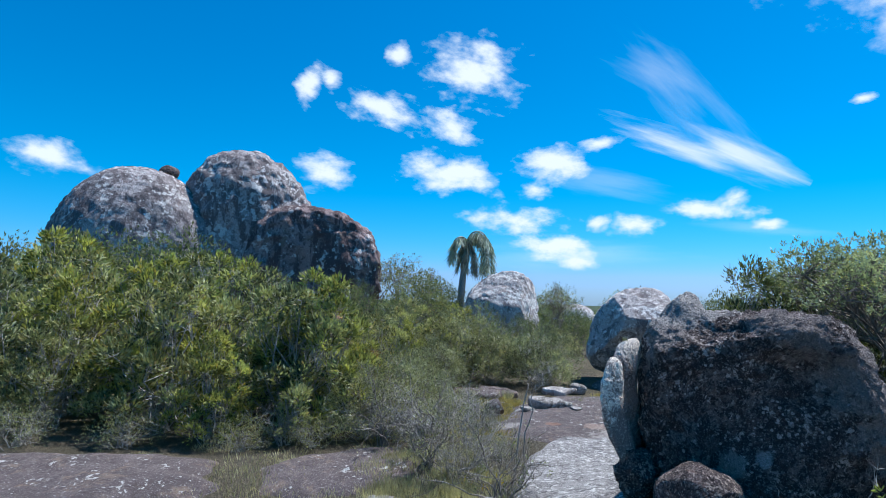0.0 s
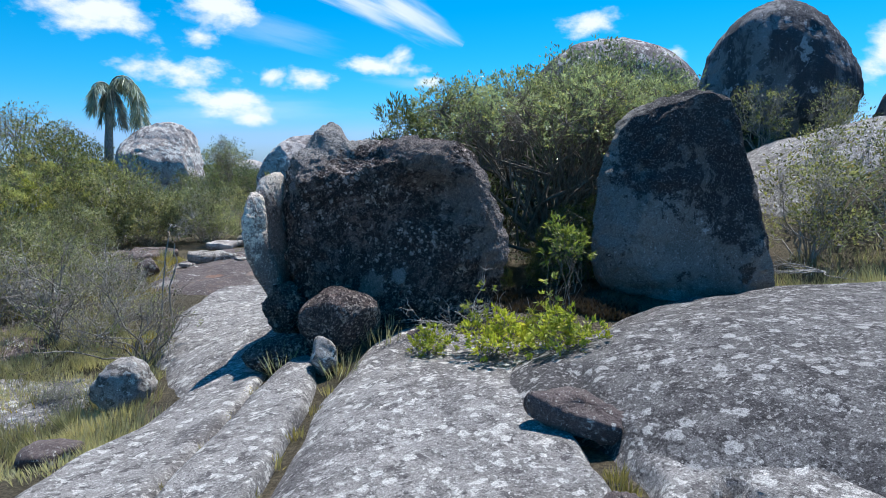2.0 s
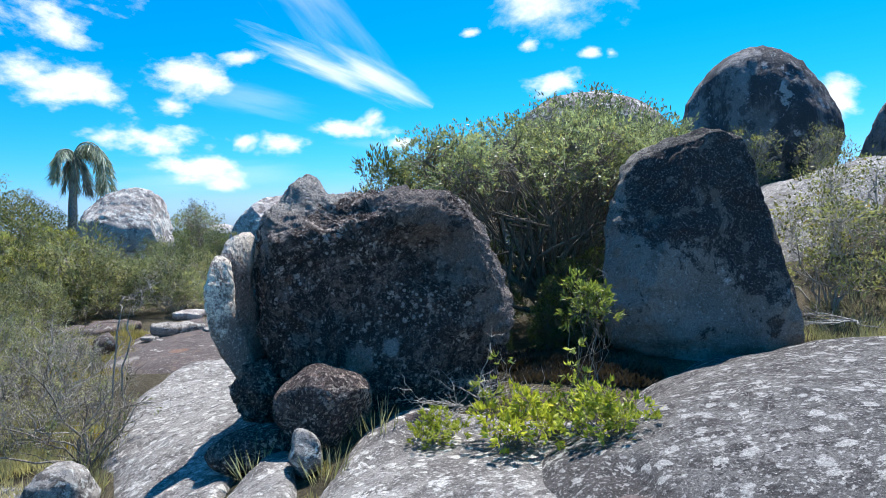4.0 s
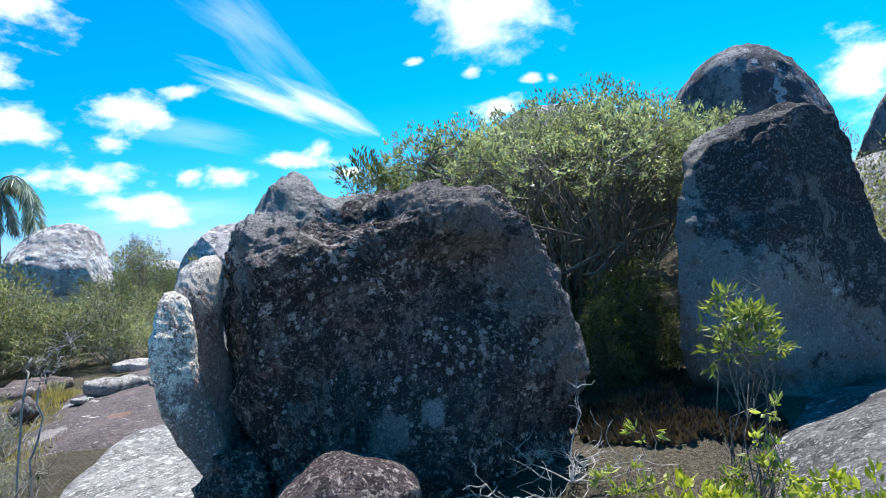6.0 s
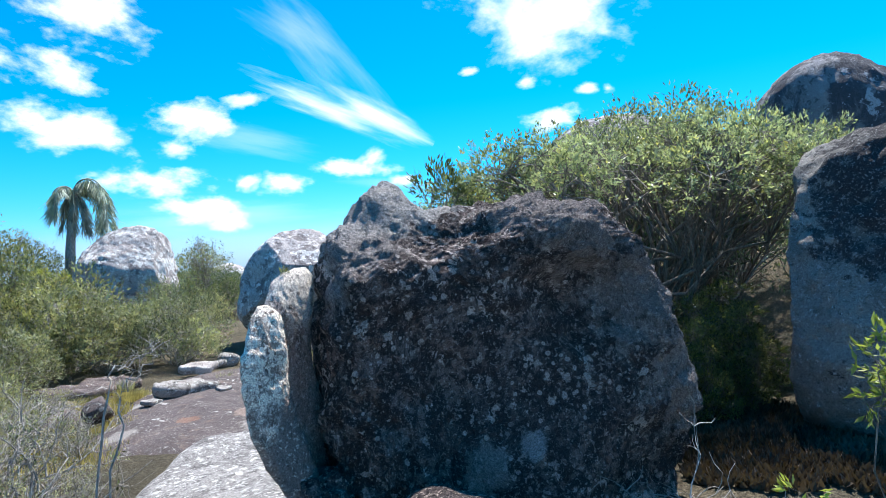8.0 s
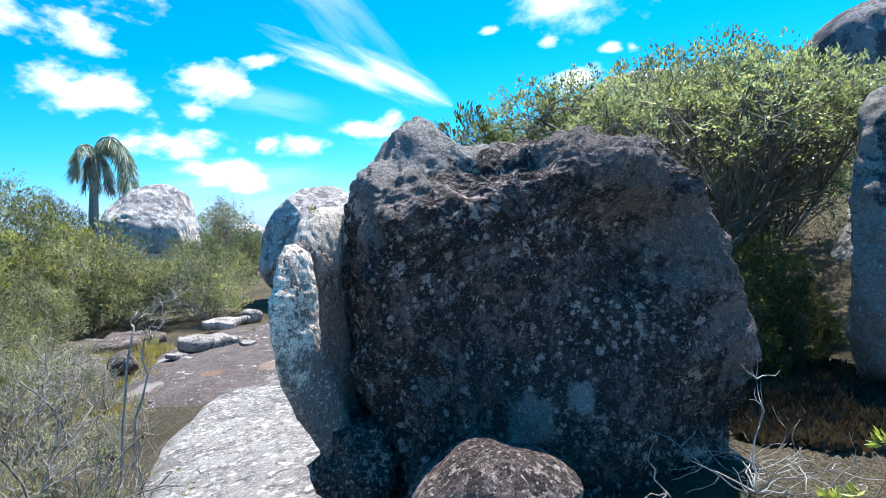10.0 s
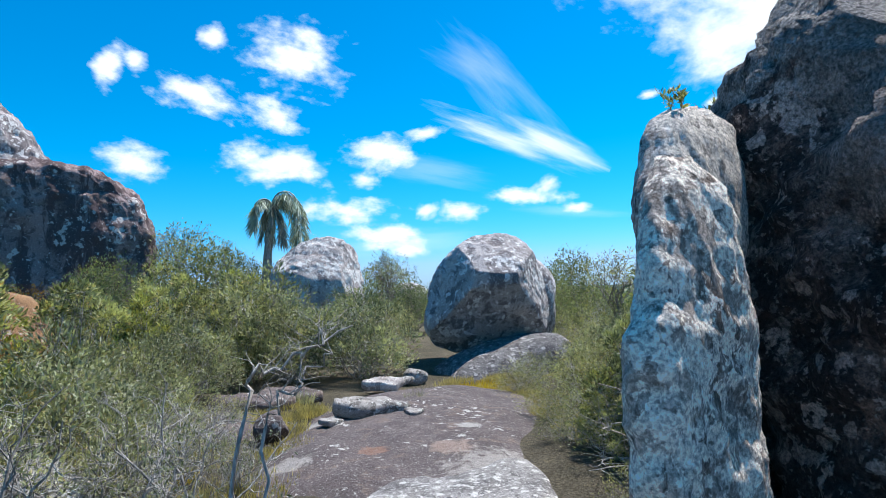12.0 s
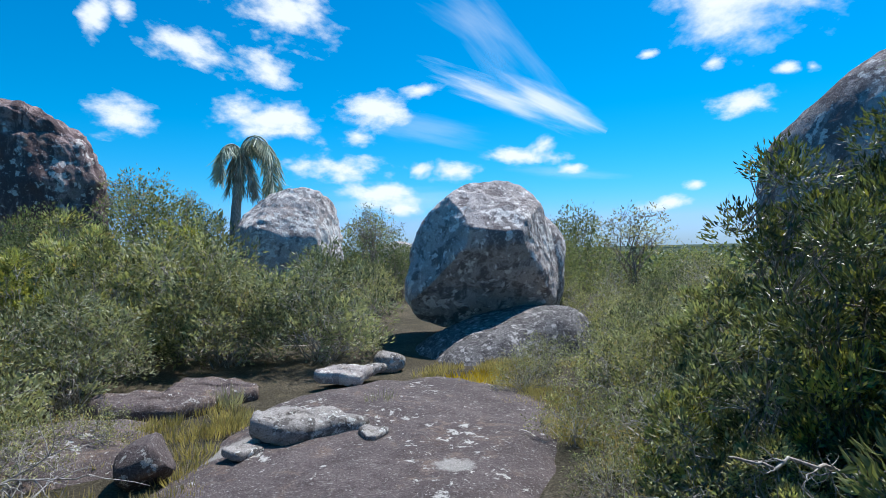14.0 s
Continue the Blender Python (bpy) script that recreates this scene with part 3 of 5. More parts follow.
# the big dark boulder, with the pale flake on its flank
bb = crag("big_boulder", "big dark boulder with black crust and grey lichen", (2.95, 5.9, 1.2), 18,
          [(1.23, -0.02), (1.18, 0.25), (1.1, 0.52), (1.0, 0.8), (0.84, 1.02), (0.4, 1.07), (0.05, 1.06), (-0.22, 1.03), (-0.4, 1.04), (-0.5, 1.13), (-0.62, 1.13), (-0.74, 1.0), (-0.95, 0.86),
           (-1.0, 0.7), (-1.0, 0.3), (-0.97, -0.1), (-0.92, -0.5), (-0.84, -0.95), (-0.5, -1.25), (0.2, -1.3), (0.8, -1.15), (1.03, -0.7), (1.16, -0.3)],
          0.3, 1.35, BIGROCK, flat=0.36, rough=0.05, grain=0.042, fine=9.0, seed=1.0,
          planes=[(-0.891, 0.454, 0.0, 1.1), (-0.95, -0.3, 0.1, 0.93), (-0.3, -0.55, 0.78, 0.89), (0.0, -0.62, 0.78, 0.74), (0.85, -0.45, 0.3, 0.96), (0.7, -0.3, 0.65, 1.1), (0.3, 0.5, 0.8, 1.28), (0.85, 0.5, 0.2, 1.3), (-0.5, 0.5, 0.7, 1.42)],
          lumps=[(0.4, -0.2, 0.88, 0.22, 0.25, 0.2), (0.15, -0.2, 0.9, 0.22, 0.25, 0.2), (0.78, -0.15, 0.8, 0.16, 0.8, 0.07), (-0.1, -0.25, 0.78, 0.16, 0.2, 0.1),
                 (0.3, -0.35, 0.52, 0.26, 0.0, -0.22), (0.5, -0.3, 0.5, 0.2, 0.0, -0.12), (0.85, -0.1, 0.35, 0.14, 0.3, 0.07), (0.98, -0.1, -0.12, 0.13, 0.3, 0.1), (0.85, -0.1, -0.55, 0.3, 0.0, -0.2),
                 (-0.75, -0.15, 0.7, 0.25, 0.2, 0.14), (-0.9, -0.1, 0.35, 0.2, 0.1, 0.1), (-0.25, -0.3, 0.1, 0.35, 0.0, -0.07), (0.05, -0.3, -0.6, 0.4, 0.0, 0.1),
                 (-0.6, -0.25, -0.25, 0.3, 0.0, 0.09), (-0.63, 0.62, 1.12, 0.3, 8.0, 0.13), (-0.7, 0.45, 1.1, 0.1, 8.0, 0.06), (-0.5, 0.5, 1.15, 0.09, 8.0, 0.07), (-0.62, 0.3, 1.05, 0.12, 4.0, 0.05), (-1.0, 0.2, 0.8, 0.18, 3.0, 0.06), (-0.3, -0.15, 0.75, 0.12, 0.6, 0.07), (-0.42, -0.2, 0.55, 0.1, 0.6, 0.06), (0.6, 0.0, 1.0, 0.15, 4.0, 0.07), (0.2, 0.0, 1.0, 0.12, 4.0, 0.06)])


def pillar(name, label, rows, bearing, material, parent, seed, rough=0.025, grain=0.012, nose=0.5, levels=150, around=130):
    """An upright plate of rock from rows (z, x, y of its narrow end, length along the bearing, thickness)."""
    rows = np.asarray(rows, float)
    zz = np.linspace(rows[0, 0], rows[-1, 0], levels)
    x, y, ln, th = (np.interp(zz, rows[:, 0], rows[:, i]) for i in range(1, 5))
    for _ in range(6):
        x[1:-1], y[1:-1], ln[1:-1], th[1:-1] = ((c[:-2] + 2 * c[1:-1] + c[2:]) / 4 for c in (x, y, ln, th))
    a = np.linspace(0, 2 * math.pi, around, endpoint=False)
    u = np.sign(np.cos(a)) * np.abs(np.cos(a)) ** 0.75 * 0.5 + 0.5
    w = np.sign(np.sin(a)) * np.abs(np.sin(a)) ** 0.75 * 0.5
    s, c = math.sin(radians(bearing)), math.cos(radians(bearing))
    U, W = u[None] * ln[:, None], w[None] * th[:, None] * (nose + (1 - nose) * u[None])
    X, Y, Z = x[:, None] + U * s + W * c, y[:, None] + U * c - W * s, np.repeat(zz[:, None], around, 1)
    off = Vector((seed * 3.7, seed, seed * 5.1))
    d = np.array([[rough * noise.fractal(Vector((X[i, j], Y[i, j], Z[i, j])) * 3 + off, 0.9, 2, 3) + grain * noise.fractal(Vector((X[i, j], Y[i, j], Z[i, j])) * 30 + off, 0.7, 2, 3) for j in range(around)] for i in range(levels)])
    k = np.sign(np.sin(a))[None] * np.abs(np.sin(a))[None] ** 0.5 * d
    l = np.cos(a)[None] * d
    v = np.stack([X + k * c + l * s, Y - k * s + l * c, Z + 0.4 * d], -1).reshape(-1, 3)
    v = np.concatenate([v, v[-around:].mean(0)[None]])
    inv = np.array(parent.matrix_world.inverted())
    v = v @ inv[:3, :3].T + inv[:3, 3]
    i, j = np.meshgrid(np.arange(levels - 1), np.arange(around), indexing="ij")
    q = np.stack([i * around + j, i * around + (j + 1) % around, (i + 1) * around + (j + 1) % around, (i + 1) * around + j], -1).reshape(-1, 4)
    t = (levels - 1) * around
    tris = np.stack([t + np.arange(around), t + (np.arange(around) + 1) % around, np.full(around, len(v) - 1)], -1)
    f = np.concatenate([q[:, [0, 1, 2]], q[:, [0, 2, 3]], tris])
    return part(name, mesh_of(name, v, f, material, True), parent, label)


pillar("flank_column", "grey lichened column on the boulder's flank", [(-0.1, 2.0, 6.42, 0.3, 0.16), (0.5, 1.94, 6.38, 0.3, 0.16), (0.95, 1.83, 6.3, 0.32, 0.16), (1.4, 1.74, 6.24, 0.32, 0.16),
       (1.72, 1.73, 6.24, 0.32, 0.17), (1.85, 1.76, 6.28, 0.32, 0.17), (1.92, 1.8, 6.32, 0.28, 0.15), (1.95, 1.88, 6.38, 0.24, 0.12), (1.96, 1.94, 6.42, 0.08, 0.05)], 52, FLANK, bb, 2.0, 0.018, 0.006, nose=0.45)
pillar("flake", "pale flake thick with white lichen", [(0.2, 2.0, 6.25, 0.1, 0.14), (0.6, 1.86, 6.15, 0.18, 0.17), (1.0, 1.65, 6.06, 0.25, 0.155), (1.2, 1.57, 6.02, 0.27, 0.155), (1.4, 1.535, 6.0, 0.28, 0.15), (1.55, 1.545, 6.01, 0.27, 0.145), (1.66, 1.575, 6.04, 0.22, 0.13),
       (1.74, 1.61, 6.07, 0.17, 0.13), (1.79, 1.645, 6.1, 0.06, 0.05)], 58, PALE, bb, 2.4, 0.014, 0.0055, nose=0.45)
pillar("wedge", "dark wedge of rock behind the column", [(-0.1, 2.1, 6.55, 0.42, 0.22), (1.0, 2.05, 6.52, 0.42, 0.22), (1.6, 2.05, 6.5, 0.4, 0.2), (1.72, 2.08, 6.52, 0.25, 0.12), (1.76, 2.12, 6.53, 0.08, 0.05)], 100, BIGROCK, bb, 2.6, 0.03, 0.01, nose=0.8, levels=70, around=60)
knob = part("knob", boulder_mesh("knob", [0.2, 0.2, 0.22, 0.24, 0.25, 0.23, 0.2, 0.19, 0.2, 0.22, 0.24, 0.25, 0.24, 0.22, 0.2, 0.2], 0.2, DARK, level=5, box=0.6, rough=0.08, grain=0.05, seed=2.8), bb, "rough dark knob low on the flank")
knob.location = (-1.05, -0.1, -0.5)
crag("fang_boulder", "upright grey boulder with black lichen, leaning over a shelf", (6.62, 5.27, 1.38), 16,
     [(1.2, -0.21), (1.13, 0.21), (0.9, 0.72), (0.72, 1.03), (0.45, 1.29), (0.11, 1.39), (-0.27, 1.42), (-0.55, 1.31), (-0.87, 1.09), (-1.15, 0.77), (-1.32, 0.36), (-1.36, -0.21), (-1.25, -0.72), (-0.72, -1.1), (0.0, -1.18), (0.64, -1.05), (1.06, -0.8), (1.25, -0.46)],
     0.55, 1.2, FANGM, flat=0.42, rough=0.05, grain=0.02, fine=8.0, seed=3.0,
     planes=[(0.8, -0.5, 0.25, 0.62), (0.0, -1.0, 0.12, 0.42), (-0.6, -0.5, 0.3, 0.98), (0.1, 0.3, 0.95, 1.28), (-0.53, 0.848, 0.0, 0.72)],
     lumps=[(0.3, -0.4, -0.3, 0.4, 0.0, 0.06), (-0.5, -0.4, 0.4, 0.4, 0.0, 0.05)])
boulder("domed_boulder", "huge rounded grey boulder on the ridge", (16.2, 10.7, 3.9), 56,
        [1.85, 1.72, 1.72, 1.9, 2.02, 1.95, 1.85, 1.8, 1.85, 1.95, 2.0, 2.0, 2.0, 2.0, 2.0, 1.95], 1.9, FANGM_BIG, box=0.7, rough=0.04, grain=0.05, seed=4, facets=4)
boulder("domed_boulder", "broad rounded boulder rising behind the tree", (19.6, 20.6, 2.6), 44,
        [4.4, 4.3, 4.4, 4.3, 4.3, 4.3, 4.3, 4.3, 4.3, 4.3, 4.3, 4.3, 4.3, 4.3, 4.3, 4.3], 3.6, DOMEM, box=0.75, rough=0.035, grain=0.05, seed=5, facets=3)
boulder("domed_boulder", "tall dark boulder at the edge of the ridge", (17.6, 6.4, 2.6), 70,
        [2.5, 2.5, 2.6, 2.5, 2.4, 2.5, 2.6, 2.5, 2.5, 2.5, 2.5, 2.5, 2.5, 2.5, 2.5, 2.5], 2.4, FANGM_BIG, box=0.65, rough=0.05, grain=0.04, seed=6, facets=4)
boulder("dome_rock", "enormous dome of pale lichened granite above shrubs", (-14.7, 29.7, 3.7), -25,
        [4.5, 4.4, 4.2, 4.25, 4.4, 4.4, 4.25, 4.1, 4.0, 4.2, 4.5, 4.5, 4.4, 4.4, 4.5, 4.6], 3.6, DOMEM, level=6, box=0.8, rough=0.03, grain=0.07, seed=7, facets=2)
crag("dome_rock", "highest granite dome, grey and rust with lichen", (-10.2, 31.5, 5.6), -18,
     [(3.6, 0), (3.35, 1.1), (2.85, 1.8), (2.2, 2.8), (1.0, 3.65), (-0.4, 3.9), (-1.6, 3.6), (-2.5, 2.75), (-2.95, 1.3), (-3.05, 0), (-3.0, -3), (0, -5), (3.6, -3)],
     3.0, 3.2, DOMEM, level=6, flat=0.7, rough=0.12, grain=0.08, fine=2.5, seed=8.0)
crag("dome_rock", "brown-black sheer boulder split from the dome", (-6.4, 30.4, 3.4), -10,
     [(3.2, -0.6), (3.25, 0.5), (3.05, 1.2), (2.6, 2.05), (1.75, 2.7), (0.7, 3.1), (-0.2, 3.2), (-1.2, 3.25), (-2.4, 2.8), (-3.2, 1.5), (-3.6, 0), (-3.4, -2), (0, -3.4), (2.6, -2.8), (3.0, -1.6)],
     2.2, 2.6, RUSTROCK, level=6, flat=0.5, rough=0.12, grain=0.08, fine=2.5, seed=9.0, planes=[(0.1, -1.0, 0.05, 1.6), (0.5, -0.6, 0.5, 3.1)], lumps=[(1.4, -1.6, 0.6, 0.9, 0.0, 0.25), (-0.4, -1.6, 0.2, 0.8, 0.0, -0.25)])
crag("leaning_boulder", "pale pointed boulder by the palm", (2.8, 28.2, 1.9), 4,
     [(1.46, 0.5), (1.2, 1.38), (0.4, 1.72), (-0.5, 1.55), (-1.25, 1.1), (-1.75, 0.4), (-1.9, -0.3), (-1.8, -1.2), (0, -1.7), (1.3, -1.3), (1.48, -0.2)],
     1.3, 1.6, FARM, level=6, flat=0.55, rough=0.07, grain=0.02, fine=4.0, seed=10.0, planes=[(0.1, -0.75, 0.6, 1.1), (-0.5, -0.4, 0.75, 1.45), (0.8, -0.5, 0.3, 1.2)])
crag("balanced_boulder", "balanced grey boulder with undercut base on a ramp", (5.7, 18.3, 1.52), 14,
     [(1.34, -0.56), (1.28, -0.05), (1.1, 0.64), (0.8, 1.1), (0.28, 1.26), (-0.45, 1.12), (-0.95, 0.74), (-1.2, 0.3), (-1.37, -0.3), (-1.44, -0.7), (-1.2, -1.15), (-0.7, -1.3), (0.1, -1.26), (1.0, -1.02)],
     1.15, 1.2, BALM, level=7, flat=0.5, rough=0.04, grain=0.012, fine=7.0, seed=11.0,
     planes=[(0.05, -0.62, 0.78, 1.0), (0.05, -0.8, -0.6, 0.86), (0.85, -0.5, 0.15, 1.05), (-0.7, -0.6, 0.3, 1.05), (0.4, -0.5, 0.75, 1.12)],
     lumps=[(-0.3, -0.9, 0.35, 0.3, 0.3, 0.06), (0.5, -0.9, 0.2, 0.22, 0.0, -0.06), (-0.7, -0.7, 0.1, 0.25, 0.0, -0.05)])
boulder("back_boulder", "grey boulder standing close behind the balanced one", (7.1, 19.7, 1.1), 14, [0.8, 0.85, 1.0, 1.15, 1.2, 1.15, 1.0, 0.85, 0.8, 0.9, 1.1, 1.2, 1.2, 1.2, 1.1, 0.9], 0.8, BALM, level=5, seed=13.0, facets=3)
boulder("far_boulder", "small pale boulder far off among the woods", (11, 52, 0.6), 10, [1.9, 1.8, 1.6, 1.5, 1.5, 1.6, 1.8, 1.9, 1.8, 1.6, 1.5, 1.6], 1.5, FARM, level=4, seed=12)


def stone(name, label, x, y, w, h, d, material, turn=0, sink=0.25, seed=0.0, level=4, box=0.7, z=None, rough=0.05, facets=7):
    """A loose stone that lies on the ground."""
    r = [w * h / math.hypot(h * math.cos(i * math.pi / 8), w * math.sin(i * math.pi / 8)) * (1 + 0.05 * math.sin(seed * 5 + i * 2.1)) for i in range(16)]
    base = ground_at(x, y) if z is None else z
    return boulder(name, label, (x, y, base + h * (1 - 2 * sink)), turn, r, d, material, "stone", level=level, box=box, rough=rough, grain=0.012, seed=seed + 20, facets=facets)


def flagstone(label, x, y, rx, ry, thick, turn, material, seed, tilt=(0, 0), lift=0.0):
    """A flat broken stone with a cornered outline and worn edges."""
    rng = np.random.default_rng(seed)
    n, rings = 48, [(0.93, 0), (1.0, 0.25), (1.0, 0.7), (0.95, 0.93), (0.85, 1.0), (0.6, 1.03), (0.3, 1.02), (0.02, 1.03)]
    th = np.linspace(0, 2 * math.pi, n, endpoint=False)
    rad = np.full(n, 1.4)
    for a in np.sort(rng.uniform(0, 2 * math.pi, 7)):
        d = np.cos(th - a)
        rad = np.minimum(rad, np.where(d > 0.1, rng.uniform(0.72, 1.0) / np.maximum(d, 0.1), 9))
    v = np.array([(rx * r * q * math.cos(t), ry * r * q * math.sin(t), thick * zz + rng.normal(0, thick * 0.05)) for q, zz in rings for t, r in zip(th, rad)])
    v[:, 2] += 0.06 * thick * np.sin(v[:, 0] * 19 + seed) + 0.05 * thick * np.sin(v[:, 1] * 27)
    i, j = np.meshgrid(np.arange(len(rings) - 1), np.arange(n), indexing="ij")
    q = np.stack([i * n + j, i * n + (j + 1) % n, (i + 1) * n + (j + 1) % n, (i + 1) * n + j], -1).reshape(-1, 4)
    ob = new("flat_stone", mesh_of("flat_stone", v, q, material, True))
    ob.matrix_world = pose(x, y, ground_at(x, y) + lift, tilt[0], tilt[1], turn)
    return tagged(ob, label, "stone", "flat stones")


stone("round_stone", "rounded dark stone crusted with lichen beside the boulder", 2.19, 5.34, 0.36, 0.29, 0.3, DARK, 20, 0.1, 1, 6, rough=0.03, facets=3)
stone("small_stone", "small upright pale lichened stone", 1.9, 4.95, 0.11, 0.17, 0.1, STONE, 20, 0.1, 2)
stone("white_stone", "grey stone with white lichen in dry grass", 0.5, 6.28, 0.26, 0.25, 0.22, STONE, 5, 0.12, 3, 5)
stone("flat_stone", "low grey-brown stone at the path's edge", 0.0, 5.25, 0.22, 0.13, 0.16, BROWN, 0, 0.12, 4)
flagstone("flat rust-brown stone lying on the granite shelf", 2.62, 2.74, 0.29, 0.14, 0.13, -40, BROWN, 21, (8, 10), 0.1)
flagstone("rust-brown rock wedged in the gully of the shelf", 2.2, 1.95, 0.16, 0.1, 0.1, -50, BROWN, 22, (5, 5), 0.03)
stone("tiny_stone", "small brown stone by the dead twigs", 2.75, 4.95, 0.1, 0.08, 0.1, BROWN, 20, 0.1, 6)
stone("dark_stone", "dark flat stone in the boulder's shade", 1.75, 5.6, 0.34, 0.14, 0.25, DARK, 15, 0.1, 7)
stone("grey_stone", "low weathered grey stone under the shrubs", -0.6, 10.5, 0.46, 0.27, 0.4, STONE, -5, 0.1, 8, 5)
flagstone("flat broken grey slab with white lichen on the bedrock", 2.2, 13.1, 0.46, 0.3, 0.17, 8, STONE, 3, (4, 5), 0.12)
flagstone("small flat stone broken from the slab", 1.75, 12.75, 0.16, 0.12, 0.06, 30, STONE, 5, (0, 6), 0.12)
flagstone("thin flake of stone on the bedrock", 2.75, 12.8, 0.15, 0.1, 0.05, 70, STONE, 6, (3, 0), 0.12)
flagstone("pale broken slab leaning on the bedrock", 2.85, 15.4, 0.3, 0.22, 0.14, -28, FARM, 8, (10, 8), 0.1)
flagstone("narrow grey slab among the flat stones", 3.0, 15.6, 0.34, 0.16, 0.1, 12, STONE, 9, (0, -6), 0.08)
flagstone("grey bedrock flake beside the shrubs", 0.9, 14.6, 0.6, 0.35, 0.2, 20, BROWN, 10, (3, 3), 0.0)
flagstone("low grey bedrock step under the shrubs", 1.4, 15.2, 0.6, 0.35, 0.16, -15, BROWN, 11, (2, 2), 0.0)
stone("round_stone", "rounded grey stone at the edge of the path", 1.1, 12.75, 0.2, 0.2, 0.22, BROWN, 0, 0.1, 13, 4)
stone("round_stone", "small grey stone at the foot of the ramp", 3.55, 16.3, 0.22, 0.17, 0.2, STONE, 0, 0.1, 14, 4)
stone("perched_stone", "small dark stone perched between the domes", -13.6, 29.9, 0.5, 0.34, 0.45, DARK, -20, 0.0, 16, 4, z=7.75)
stone("orange_stone", "orange-stained rock in the thicket", -3.1, 16.3, 0.9, 0.75, 0.7, ORANGE, -10, 0.1, 17, 4, z=0.52)


# ---- plants ----
def twig_path(rng, a, b, n=5, bend=0.12):
    a, b = np.asarray(a, float), np.asarray(b, float)
    t = np.linspace(0, 1, n)[:, None]
    p = a + (b - a) * t
    size = np.linalg.norm(b - a)
    p[1:-1] += rng.normal(0, bend * size * 0.5, (n - 2, 3))
    p[:, 2] += (np.sin(t[:, 0] * math.pi) * 0.1 * size)
    return p


def plant(name, label, category, seed, wide, tall, lobes, clusters, per, leaf_len, leaf_wide, leaf_mat, bark_mat, stem=0.02,
          low=0.0, lobe_size=0.34, spread=0.55, up=0.35, parts=("stem", "foliage"), trunk=0.0, group="", bare=0.0, foot=0.18, twig_share=0.2, shell=0.8, tight=0.05):
    """A shrub or tree: stems that fork to lobes, and round each lobe tight clusters of leaves. wide and tall in metres."""
    rng = np.random.default_rng(seed)
    wood, at, along = [], [], []
    root = new(name)
    R0 = lobe_size * wide * 0.5
    for i in range(lobes):
        a = i * 2.4 + rng.uniform(-0.5, 0.5)
        phi = math.asin(min(1.0, (i + 0.5) / lobes))
        k = 1.0 if rng.random() < shell else rng.uniform(0.4, 0.9)
        R = R0 * rng.uniform(0.7, 1.3)
        c = np.array([math.cos(a) * math.cos(phi) * (wide * 0.5 - R * 0.7) * k * rng.uniform(0.8, 1.12), math.sin(a) * math.cos(phi) * (wide * 0.5 - R * 0.7) * k * rng.uniform(0.8, 1.12),
                      tall * low + R * 0.5 + (tall * (1 - low) - R * 1.2) * math.sin(phi) * k * rng.uniform(0.82, 1.1)])
        base = np.array([rng.normal(0, foot * wide * 0.3), rng.normal(0, foot * wide * 0.3), -0.05])
        if trunk:
            base = np.array([rng.normal(0, 0.04), rng.normal(0, 0.04), trunk * rng.uniform(0.5, 1)])
        p = twig_path(rng, base, c, 6, 0.16)
        wood.append(tube(p, np.linspace(stem, stem * 0.3, 6), 4))
        d = rng.normal(0, 1, (clusters, 3))
        d[:, 2] = np.abs(d[:, 2]) * 1.1 - 0.45
        d /= np.linalg.norm(d, axis=1)[:, None]
        e = c + d * (R * rng.uniform(0.7, 1.08, (clusters, 1))) * np.array([1.0, 1.0, 0.85])
        e[:, 2] = np.maximum(e[:, 2], 0.02)
        for q in e:
            if rng.random() < twig_share:
                s = p[rng.integers(3, 6)]
                wood.append(tube(twig_path(rng, s, q, 3, 0.2), (stem * 0.28, stem * 0.2, stem * 0.1), 3))
        keep = rng.random(clusters) >= bare
        e, d = e[keep], d[keep]
        m = len(e)
        at.append(np.repeat(e, per, 0) + rng.normal(0, tight, (m * per, 3)))
        along.append(np.repeat(d, per, 0))
    if trunk:
        wood.append(tube(twig_path(rng, (0, 0, -0.1), (0, 0, trunk), 5, 0.05), np.linspace(stem * 1.8, stem * 1.2, 5), 7))
    part(parts[0], mesh_of(parts[0], *joined(wood), bark_mat, True), root)
    part(parts[1], mesh_of(parts[1], *leaves_at(rng, np.concatenate(at), np.concatenate(along), leaf_len, leaf_wide, spread, up), leaf_mat), root, kind="stuff")
    return tagged(root, label, category, group)


def stand(ob, x, y, s=1.0, turn=0.0, sz=None, z=None):
    zz = (ground_at(x, y) if z is None else z)
    return pose(x, y, zz, 0, 0, turn) @ Matrix.Diagonal((s, s, sz or s, 1))


def spots(ob, label, *places):
    """Sets the first plant and copies of it at (x, y, size, turn)."""
    for i, (x, y, s, turn) in enumerate(places):
        if i == 0:
            ob.matrix_basis = stand(ob, x, y, s, turn)
        else:
            copy_thing(ob, stand(ob, x, y, s / ob.scale[0], turn))


